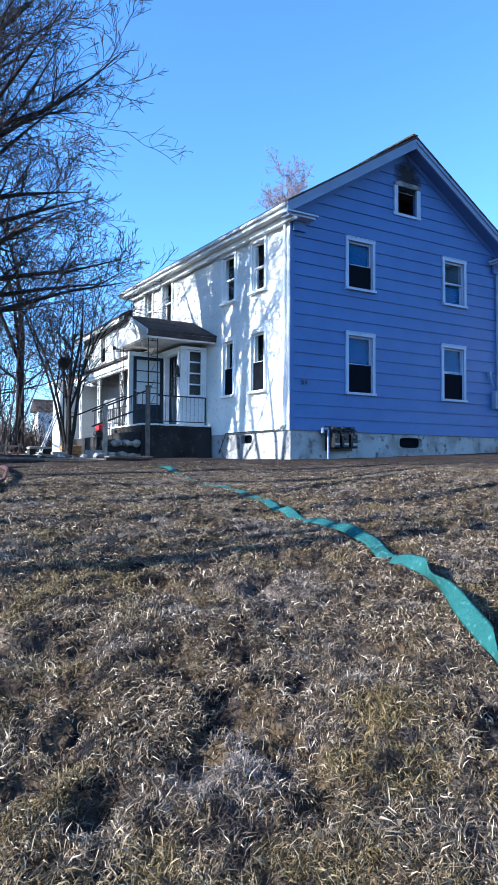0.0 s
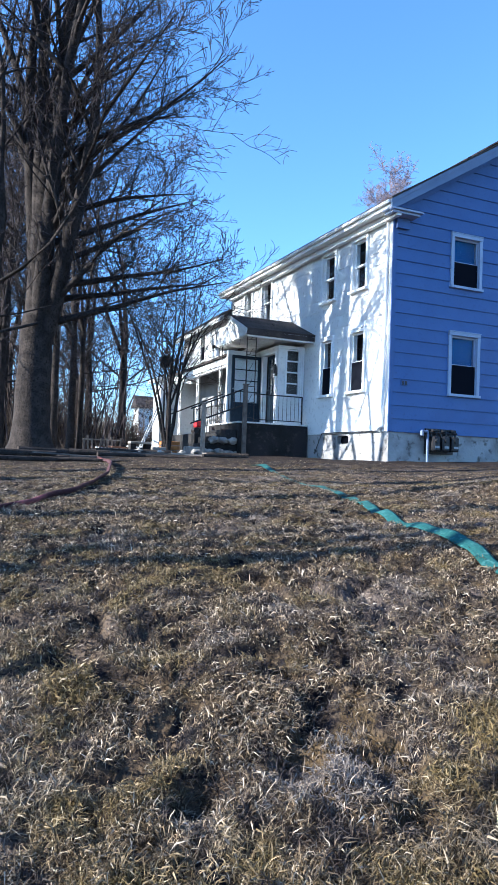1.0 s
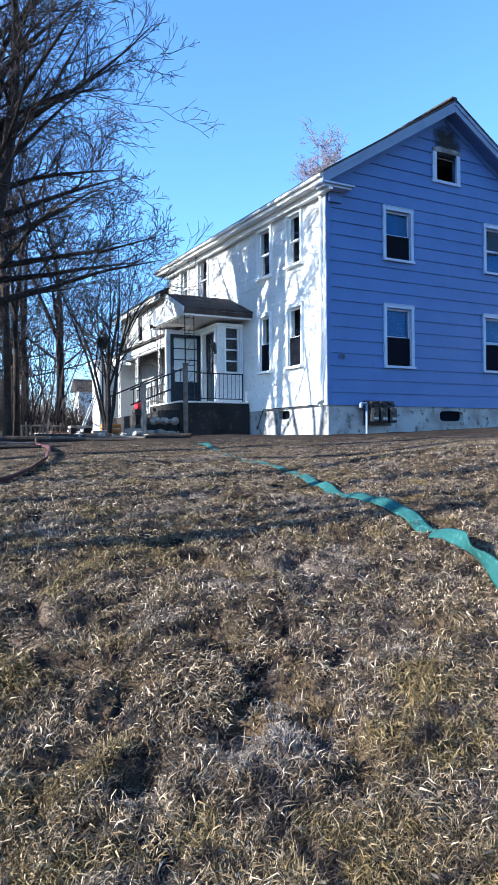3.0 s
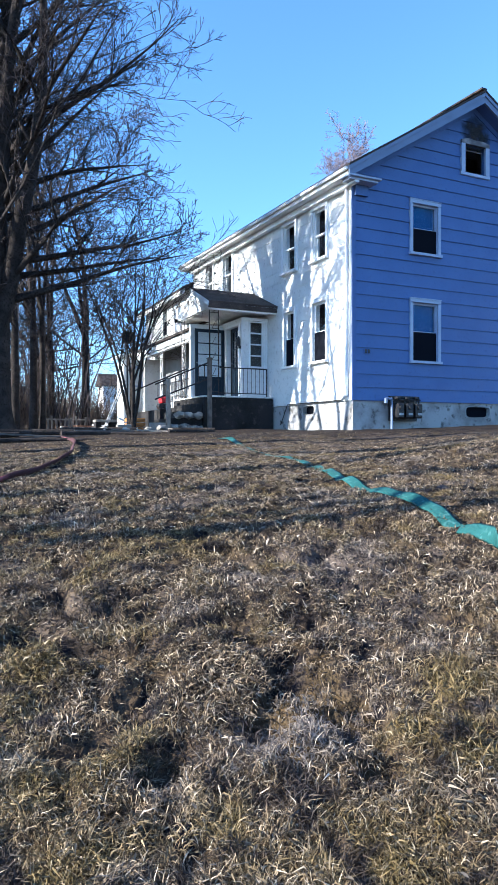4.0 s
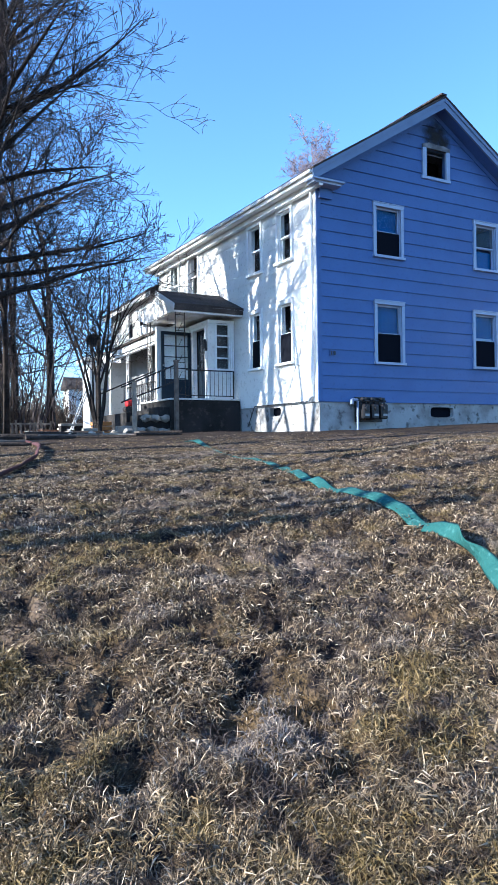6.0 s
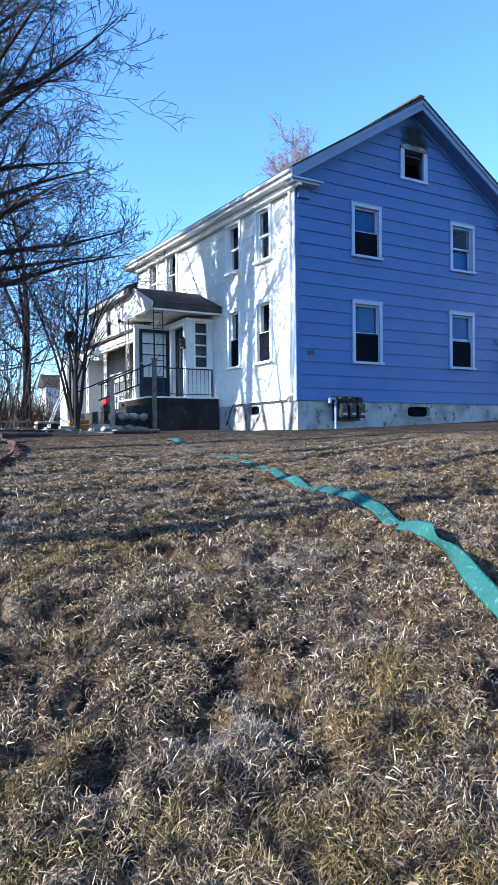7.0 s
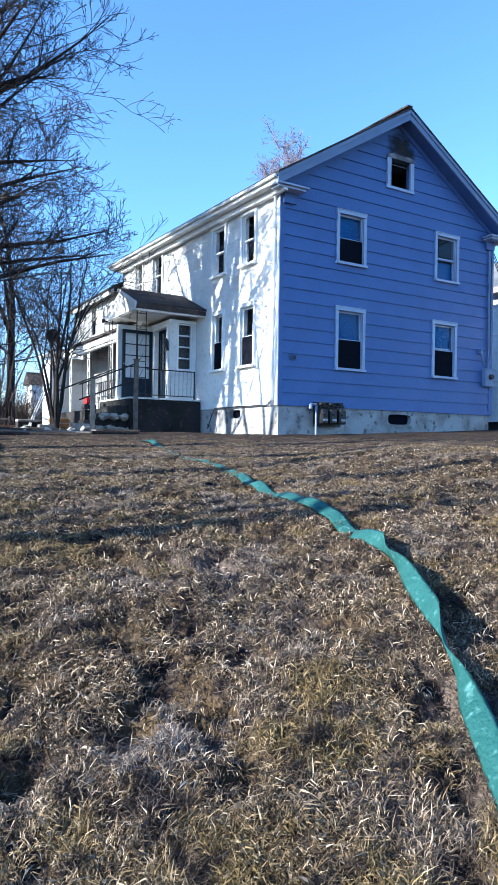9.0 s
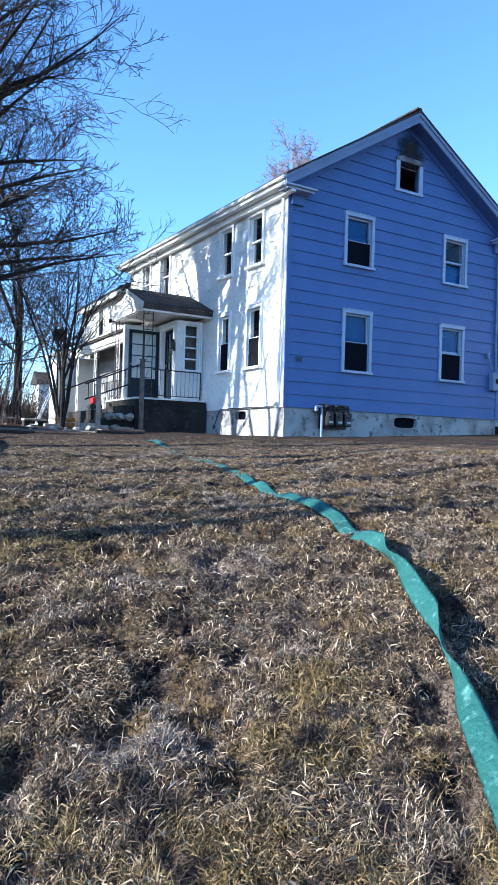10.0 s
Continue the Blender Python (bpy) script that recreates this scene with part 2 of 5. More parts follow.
def ground_material():
    m = bpy.data.materials.new("dry winter lawn soil")
    m.use_nodes = True
    n, l = m.node_tree.nodes, m.node_tree.links
    b = n["Principled BSDF"]
    b.inputs["Roughness"].default_value = 0.95
    b.inputs["Specular IOR Level"].default_value = 0.15
    tc = n.new("ShaderNodeTexCoord")
    colour = None
    # The near-black layers: dark soil, with shadow in the turf's pits painted in.
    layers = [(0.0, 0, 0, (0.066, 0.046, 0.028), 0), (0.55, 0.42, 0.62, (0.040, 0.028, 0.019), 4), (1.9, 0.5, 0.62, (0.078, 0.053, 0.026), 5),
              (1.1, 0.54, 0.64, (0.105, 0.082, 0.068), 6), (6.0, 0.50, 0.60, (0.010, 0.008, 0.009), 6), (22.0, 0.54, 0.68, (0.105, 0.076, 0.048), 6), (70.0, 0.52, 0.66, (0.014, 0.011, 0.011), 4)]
    for scale, low, high, tint, detail in layers:
        if colour is None:
            rgb = n.new("ShaderNodeRGB")
            rgb.outputs[0].default_value = (*tint, 1)
            colour = rgb.outputs[0]
            continue
        tex = n.new("ShaderNodeTexNoise")
        tex.inputs["Scale"].default_value, tex.inputs["Detail"].default_value = scale, detail
        ramp = n.new("ShaderNodeMapRange")
        ramp.inputs[1].default_value, ramp.inputs[2].default_value = low, high
        mix = n.new("ShaderNodeMix")
        mix.data_type = "RGBA"
        l.new(tc.outputs["Object"], tex.inputs["Vector"])
        l.new(tex.outputs[0], ramp.inputs[0])
        l.new(ramp.outputs[0], mix.inputs[0])
        l.new(colour, mix.inputs[6])
        mix.inputs[7].default_value = (*tint, 1)
        colour = mix.outputs[2]
    # bare dark-brown soil towards the house, with an uneven border; shadow there deepens the colour
    along, edge, add, ramp, mix = n.new("ShaderNodeVectorMath"), n.new("ShaderNodeTexNoise"), n.new("ShaderNodeMath"), n.new("ShaderNodeMapRange"), n.new("ShaderNodeMix")
    along.operation, mix.data_type = "DOT_PRODUCT", "RGBA"
    along.inputs[1].default_value = (0.12, 0.99, 0)
    edge.inputs["Scale"].default_value, edge.inputs["Detail"].default_value = 0.7, 6
    add.operation = "MULTIPLY_ADD"
    add.inputs[1].default_value = 6.0
    ramp.inputs[1].default_value, ramp.inputs[2].default_value, ramp.inputs[4].default_value = -0.6, 2.6, 0.85
    l.new(tc.outputs["Object"], along.inputs[0])
    l.new(tc.outputs["Object"], edge.inputs["Vector"])
    l.new(edge.outputs[0], add.inputs[0])
    l.new(along.outputs["Value"], add.inputs[2])
    l.new(add.outputs[0], ramp.inputs[0])
    l.new(ramp.outputs[0], mix.inputs[0])
    l.new(colour, mix.inputs[6])
    mix.inputs[7].default_value = (0.027, 0.018, 0.013, 1)
    colour = mix.outputs[2]
    l.new(colour, b.inputs["Base Color"])
    tex = n.new("ShaderNodeTexNoise")
    tex.inputs["Scale"].default_value, tex.inputs["Detail"].default_value = 16, 9
    bp = n.new("ShaderNodeBump")
    bp.inputs["Strength"].default_value, bp.inputs["Distance"].default_value = 0.9, 0.06
    l.new(tc.outputs["Object"], tex.inputs["Vector"])
    l.new(tex.outputs[0], bp.inputs["Height"])
    l.new(bp.outputs[0], b.inputs["Normal"])
    return m


def axis_steps(lo, hi, fine_lo, fine_hi, fine):
    a = list(np.arange(fine_lo, fine_hi + 1e-6, fine))
    step, v = fine, fine_hi
    while v < hi:
        step *= 1.25
        v += step
        a.append(min(v, hi))
    step, v = fine, fine_lo
    while v > lo:
        step *= 1.25
        v -= step
        a.insert(0, max(v, lo))
    return np.array(a)


def build_ground():
    xs = axis_steps(-2500, 2500, -11.5, 1.0, 0.055)
    ys = axis_steps(-2500, 2500, -13.0, -1.0, 0.055)
    gx, gy = np.meshgrid(xs, ys)
    gz = ground_z(gx, gy)
    rng = np.random.default_rng(4)
    inner = (gx > -11.6) & (gx < 1.1) & (gy > -13.1) & (gy < -0.9)
    gz = gz + inner * rng.normal(0, 0.006, gx.shape)
    w, h = len(xs), len(ys)
    verts = np.stack([gx.ravel(), gy.ravel(), gz.ravel()], 1)
    i = np.arange(w * h).reshape(h, w)
    quads = np.stack([i[:-1, :-1].ravel(), i[:-1, 1:].ravel(), i[1:, 1:].ravel(), i[1:, :-1].ravel()], 1)
    me = bpy.data.meshes.new("ground")
    me.vertices.add(len(verts))
    me.vertices.foreach_set("co", verts.ravel())
    me.loops.add(quads.size)
    me.loops.foreach_set("vertex_index", quads.ravel())
    me.polygons.add(len(quads))
    me.polygons.foreach_set("loop_start", np.arange(0, quads.size, 4))
    me.polygons.foreach_set("use_smooth", np.ones(len(quads), bool))
    me.update()
    me.validate()
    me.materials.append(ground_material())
    return tagged(new("ground", me), "sloping winter lawn with matted straw-coloured grass and bare soil", "ground", kind="structure")


build_ground()

# ---- main house: gable front on y = 0, long side on x = 0 ----
WIDE, LONG, EAVE, RIDGE = 7.04, 9.08, 5.21, 7.39
COURSE = 0.298
house = thing("house", "two-storey white and pale blue clapboard house with a gable roof", "house")
PITCH = (RIDGE - EAVE) / (WIDE / 2)


def rake(x):
    """Height of the gable's slope at x."""
    return EAVE + PITCH * min(x, WIDE - x)


# windows as (from, to, sill, head): trim outside
GABLE_WINDOWS = [(1.56, 2.47, 0.90, 2.41), (1.56, 2.47, 3.43, 4.72), (4.74, 5.65, 0.91, 2.41), (4.79, 5.68, 3.45, 4.73)]
ATTIC = (3.10, 3.99, 5.54, 6.40)
SIDE_WINDOWS = [(0.93, 1.65, 0.95, 2.50), (0.93, 1.64, 3.40, 4.74), (2.36, 3.00, 0.95, 2.50), (2.31, 3.06, 3.40, 4.74), (5.94, 6.72, 3.50, 4.88), (7.34, 8.02, 3.50, 4.88)]


def spans(lo, hi, z0, z1, holes):
    """The stretches of lo..hi that no hole between z0 and z1 takes away, with the course's own top and foot kept."""
    cuts = sorted((a, b) for a, b, s, t in holes if s < z1 - 0.02 and t > z0 + 0.02)
    out, at = [], lo
    for a, b in cuts:
        if a > at:
            out.append((at, a))
        at = max(at, b)
    if hi > at:
        out.append((at, hi))
    return out


def shrink(w, d=0.05):
    return (w[0] + d, w[1] - d, w[2] + d, w[3] - d)


def clapboards(axis, lo, hi, top, holes, mat, parent, slope=None, sign=-1.0, at=0.0, course=None, proud=0.026):
    """Overlapping boards on a wall that faces -y (axis x) or -x (axis y)."""
    course = course or COURSE
    z = 0.0
    while z < top - 0.02:
        z1 = min(z + course, top)
        rows = [(z, z1)]
        edges = sorted({e for a, b, s, t in holes for e in (s, t) if z + 0.02 < e < z1 - 0.02})
        rows = list(zip([z] + edges, edges + [z1]))
        for r0, r1 in rows:
            a, b = lo, hi
            if slope:
                a, b = slope(r0)
                c, d = slope(r1)
            else:
                c, d = a, b
            if b - a < 0.1:
                continue
            for p, q in spans(a, b, r0, r1, holes):
                bm = bmesh.new()
                k0, k1 = proud * (1 - (r0 - z) / course) + 0.004, proud * (1 - (r1 - z) / course) + 0.004
                pt, qt = (c if p == a else p), (d if q == b else q)
                if qt - pt < 0.02:
                    qt = pt + 0.02
                pts = [(p, k0, r0), (q, k0, r0), (qt, k1, r1), (pt, k1, r1)]
                if axis == "x":
                    outline = [(u, at + sign * k, v) for u, k, v in pts]
                    back = [(u, at, v) for u, k, v in pts]
                else:
                    outline = [(at + sign * k, u, v) for u, k, v in pts]
                    back = [(at, u, v) for u, k, v in pts]
                vo, vb = [bm.verts.new(o) for o in outline], [bm.verts.new(o) for o in back]
                bm.faces.new(vo)
                bm.faces.new(vb[::-1])
                for i in range(4):
                    j = (i + 1) % 4
                    bm.faces.new((vo[i], vo[j], vb[j], vb[i]))
                part("board", bm, mat, parent)
        z = z1


def wall_with_holes(axis, lo, hi, z0, top, holes, thick, slope=None, at=0.0):
    """The wall behind the boards, as blocks round its openings, running inwards from at by thick."""
    bm = bmesh.new()
    zs = sorted({z0, top, *[v for w in holes for v in (w[2], w[3])]} | ({EAVE} if slope else set()))
    for a, b in zip(zs[:-1], zs[1:]):
        l0, h0, l1, h1 = lo, hi, lo, hi
        if slope and a >= EAVE - 0.001:
            (l0, h0), (l1, h1) = slope(a), slope(b)
        for p, q in spans(l0, h0, a, b, holes):
            pt, qt = (l1 if p == l0 else p), (h1 if q == h0 else q)
            if qt <= pt:
                qt = pt + 0.01
            pts = [(p, a), (q, a), (qt, b), (pt, b)]
            if axis == "x":
                prism(bm, [(u, at, v) for u, v in pts], (0, thick, 0))
            else:
                prism(bm, [(at, u, v) for u, v in pts], (thick, 0, 0))
    return bm


def gable_slope(z):
    if z <= EAVE:
        return (0.0, WIDE)
    d = (z - EAVE) / PITCH
    return (min(d, WIDE / 2), max(WIDE - d, WIDE / 2))


GABLE_HOLES = [shrink(w) for w in GABLE_WINDOWS + [ATTIC]]
SIDE_HOLES = [shrink(w) for w in SIDE_WINDOWS]
part("wall", wall_with_holes("x", 0.0, WIDE, 0.0, RIDGE - 0.05, GABLE_HOLES, 0.16, gable_slope), SHADED_SIDING, house, "blue clapboard gable wall with its shading in the colour")
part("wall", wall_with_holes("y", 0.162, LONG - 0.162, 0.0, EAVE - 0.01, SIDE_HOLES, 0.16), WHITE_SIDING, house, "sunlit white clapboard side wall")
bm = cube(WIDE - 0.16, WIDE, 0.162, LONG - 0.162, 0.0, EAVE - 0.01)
part("wall", bm, SHADED_SIDING, house)
bm = bmesh.new()
prism(bm, [(0, LONG - 0.16, 0.0), (WIDE, LONG - 0.16, 0.0), (WIDE, LONG - 0.16, EAVE), (WIDE / 2, LONG - 0.16, RIDGE - 0.05), (0, LONG - 0.16, EAVE)], (0, 0.16, 0))
part("wall", bm, WHITE_SIDING, house)
clapboards("x", 0.0, WIDE, RIDGE - 0.12, GABLE_HOLES, SHADED_SIDING, house, gable_slope)
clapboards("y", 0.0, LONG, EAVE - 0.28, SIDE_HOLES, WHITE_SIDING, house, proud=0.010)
part("inner_wall", cube(1.3, WIDE - 1.3, 1.5, LONG - 1.4, 0.02, EAVE - 0.1), DARK_INTERIOR, house, "solid dark block standing for unlit rooms")
part("floor_slab", cube(0.17, WIDE - 0.17, 0.17, LONG - 0.17, 2.72, 2.95), DARK_INTERIOR, house)
part("attic_floor", cube(0.17, WIDE - 0.17, 0.17, LONG - 0.17, EAVE - 0.09, EAVE - 0.03), DARK_INTERIOR, house)
part("attic_wall", cube(2.2, WIDE - 2.2, 1.2, 1.4, EAVE, EAVE + 1.4), DARK_INTERIOR, house)


def wall_pose(face, u, w):
    """Places local x along a wall and local -y outwards: 'south' faces -y, 'west' faces -x, u along the wall, w the wall's plane."""
    return pose(u, w, 0) if face == "south" else pose(w, u, 0, 0, 0, -90)


def window(parent, face, plane, a, b, sill, head, top_panel=0.5, screen=True, trim=0.085, trim_mat=None, lift=0.0, sill_proud=0.05):
    """A double-hung window: casing outside, two sashes, panes, a blue panel behind the upper half for reflected sky and
    a screen over the lower.
    """
    trim_mat = trim_mat or TRIM_SHADED
    hw, m = (b - a) / 2, wall_pose(face, (a + b) / 2, plane)
    z0, z1 = sill, head
    w = part("window", cube(-hw - 0.012, hw + 0.012, -0.045 - sill_proud, 0.0, z0, z0 + 0.058), trim_mat, parent)
    w.matrix_local = m
    for s in (-1, 1):
        part("casing", cube(*sorted((s * hw, s * (hw - trim))), -0.055, 0.0, z0 + 0.06, z1 - trim, 0.004), trim_mat, w)
        part("jamb", cube(*sorted((s * (hw - 0.055), s * (hw - 0.095))), 0.001, 0.15, z0 + 0.06, z1 - 0.06), trim_mat, w)
    part("head_casing", cube(-hw - 0.004, hw + 0.004, -0.06, 0.0, z1 - trim + 0.001, z1, 0.004), trim_mat, w)
    part("drip_cap", cube(-hw - 0.008, hw + 0.008, -0.07, 0.0, z1 + 0.001, z1 + 0.022), trim_mat, w)
    part("head_jamb", cube(-hw + 0.096, hw - 0.096, 0.001, 0.15, z1 - trim, z1 - 0.055), trim_mat, w)
    part("stool", cube(-hw + 0.096, hw - 0.096, 0.001, 0.15, z0 + 0.03, z0 + 0.06), trim_mat, w)
    il, ir, ib, it = -hw + trim - 0.005, hw - trim + 0.005, z0 + 0.06, z1 - trim
    mid = (ib + it) / 2
    for k, (lo, hi, y) in enumerate(((mid - 0.02, it, 0.03), (ib, mid + 0.02, 0.075))):
        up = lift if k else 0.0
        lo, hi = lo + up, hi + up
        bm = bmesh.new()
        r = 0.042
        block(bm, il, il + r, y, y + 0.035, lo, hi)
        block(bm, ir - r, ir, y, y + 0.035, lo, hi)
        block(bm, il + r, ir - r, y + 0.001, y + 0.034, lo, lo + r)
        block(bm, il + r, ir - r, y + 0.001, y + 0.034, hi - r, hi)
        part("sash", bm, trim_mat, w)
        pane = part("pane", cube(il + r, ir - r, y + 0.014, y + 0.02, lo + r, hi - r), GLASS, w)
        pane.visible_shadow = False
    if top_panel:
        part("shade", cube(il, ir, 0.125, 0.13, it - (it - ib) * top_panel, it), BLUE_PANEL, w, "blue panel behind the upper sash for reflected sky")
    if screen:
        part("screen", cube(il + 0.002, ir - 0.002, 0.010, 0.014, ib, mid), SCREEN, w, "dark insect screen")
    return w


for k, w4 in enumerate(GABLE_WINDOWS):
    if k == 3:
        win = window(house, "south", 0.0, *w4, top_panel=0.0, screen=False)
        part("shade", cube(-0.34, 0.34, 0.125, 0.13, w4[2] + 0.08, w4[2] + 0.55), BLUE_PANEL, win, "blue panel in the lower half")
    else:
        window(house, "south", 0.0, *w4, top_panel=0.48, lift=0.06 if k == 2 else 0.0)
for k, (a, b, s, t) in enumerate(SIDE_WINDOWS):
    window(house, "west", 0.0, a, b, s, t, top_panel=0.0, screen=k in (0, 2), trim=0.085, trim_mat=WHITE_PAINT, sill_proud=0.07)

# burnt-out attic window: casing with a charred head, no sash
a, b, s, t = ATTIC
bm = bmesh.new()
for p, q, u, v in ((a, a + 0.12, s + 0.07, t - 0.10), (b - 0.12, b, s + 0.07, t - 0.10), (a - 0.02, b + 0.02, s, s + 0.068)):
    block(bm, p, q, -0.06, 0.0, u, v)
attic = part("window", bm, TRIM_SHADED, house, "open attic window with scorched head trim")
bm = bmesh.new()
prism(bm, [(a, -0.065, t - 0.098), (b, -0.065, t - 0.098), (b, -0.065, t - 0.01), (b - 0.2, -0.065, t + 0.03), (a + 0.45, -0.065, t + 0.02), (a + 0.2, -0.065, t + 0.04), (a, -0.065, t - 0.02)], (0, 0.06, 0))
part("head_trim", bm, SOOT, attic, "sooty charred head board")
part("burnt_sash", cube(a + 0.12, b - 0.12, 0.08, 0.11, s + 0.07, s + 0.13), SOOT, attic, "remains of a burnt sash")
part("burnt_sash", cube(a + 0.12, b - 0.12, 0.08, 0.11, t - 0.20, t - 0.17), SOOT, attic, "remains of a burnt sash")

# foundation with vents
FZ = -1.1
GVENT, SVENT = (3.28, 4.10, -0.36, -0.07), (1.58, 2.12, -0.27, -0.04)
for p, q, u, v in ((0.02, GVENT[0], FZ, -0.002), (GVENT[1], WIDE - 0.02, FZ, -0.002), (GVENT[0], GVENT[1], FZ, GVENT[2]), (GVENT[0], GVENT[1], GVENT[3], -0.002)):
    part("foundation", cube(p, q, 0.02, 0.32, u, v), FOUNDATION, house, "peeling whitewashed stone foundation")
for p, q, u, v in ((0.322, SVENT[0], FZ, -0.002), (SVENT[1], LONG, FZ, -0.002), (SVENT[0], SVENT[1], FZ, SVENT[2]), (SVENT[0], SVENT[1], SVENT[3], -0.002)):
    part("foundation", cube(0.02, 0.32, p, q, u, v), FOUNDATION, house)
bm = cube(WIDE - 0.32, WIDE - 0.02, 0.322, LONG, FZ, -0.002)
part("foundation", bm, FOUNDATION, house)
part("foundation", cube(0.322, WIDE - 0.322, LONG - 0.3, LONG - 0.002, FZ, -0.002), FOUNDATION, house)


def vent(parent, face, plane, a, b, z0, z1):
    """An oval foundation vent: a rounded collar in a block, near-black plate behind."""
    m = wall_pose(face, (a + b) / 2, plane)
    hw, hz, zc = (b - a) / 2, (z1 - z0) / 2, (z0 + z1) / 2
    bm = bmesh.new()
    n = 20
    outer, inner = [], []
    for i in range(n):
        c, s = math.cos(2 * math.pi * i / n), math.sin(2 * math.pi * i / n)
        e = 0.45
        px, pz = math.copysign(abs(c) ** e, c), math.copysign(abs(s) ** e, s)
        outer.append((hw * math.copysign(min(1, abs(px) * 1.15), px), hz * math.copysign(min(1, abs(pz) * 1.15), pz)))
        inner.append((hw * 0.94 * px, hz * 0.88 * pz))
    rings = [[bm.verts.new((x, y, zc + z)) for x, z in ring] for ring, y in ((outer, 0.0), (inner, -0.012), (inner, 0.12))]
    for p, q in ((0, 1), (1, 2)):
        for i in range(n):
            bm.faces.new((rings[p][i], rings[p][(i + 1) % n], rings[q][(i + 1) % n], rings[q][i]))
    ob = part("foundation_vent", bm, FOUNDATION, parent, "oval foundation vent with a near-black plate")
    ob.matrix_local = m
    part("mesh_screen", cube(-hw, hw, 0.10, 0.11, zc - hz, zc + hz), SCREEN, ob)


vent(house, "south", 0.02, *GVENT)
vent(house, "west", 0.02, *SVENT)

# corner boards, frieze, returns, fascia
bm = bmesh.new()
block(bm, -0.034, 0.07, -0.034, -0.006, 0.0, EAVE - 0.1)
part("corner_board", bm, SHADED_SIDING, house)
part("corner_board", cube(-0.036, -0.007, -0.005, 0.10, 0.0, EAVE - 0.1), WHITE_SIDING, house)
part("corner_board", cube(WIDE - 0.10, WIDE + 0.03, -0.036, -0.007, 0.0, EAVE - 0.1), SHADED_SIDING, house)
part("frieze_board", cube(-0.05, -0.006, 0.11, LONG - 0.01, EAVE - 0.30, EAVE - 0.02), WHITE_PAINT, house)
OVER = 0.36      # overhang at eaves and rakes


def roof_slab(parent, x_eave, x_ridge, z_eave, z_ridge, y0, y1, thick, mat, name="roof_slope"):
    bm = bmesh.new()
    prism(bm, [(x_eave, y0, z_eave), (x_ridge, y0, z_ridge), (x_ridge, y0, z_ridge + thick), (x_eave, y0, z_eave + thick)], (0, y1 - y0, 0))
    return part(name, bm, mat, parent)


ze = EAVE - OVER * PITCH
roof = part("roof", cube(WIDE / 2 - 0.08, WIDE / 2 + 0.08, -OVER, LONG + OVER, RIDGE + 0.135, RIDGE + 0.175), SHINGLE, house, "dark shingled gable roof")
roof_slab(roof, -OVER, WIDE / 2, ze + 0.06, RIDGE + 0.06, -OVER - 0.045, LONG + OVER, 0.05, SHINGLE)
roof_slab(roof, WIDE + OVER, WIDE / 2, ze + 0.06, RIDGE + 0.06, -OVER - 0.045, LONG + OVER, 0.05, SHINGLE)
roof_slab(roof, -OVER + 0.02, WIDE / 2 - 0.001, ze + 0.02, RIDGE + 0.01, -OVER, LONG + OVER - 0.02, 0.04, WHITE_PAINT, "soffit")
roof_slab(roof, WIDE + OVER - 0.02, WIDE / 2 + 0.001, ze + 0.02, RIDGE + 0.01, -OVER, LONG + OVER - 0.02, 0.04, WHITE_PAINT, "soffit")
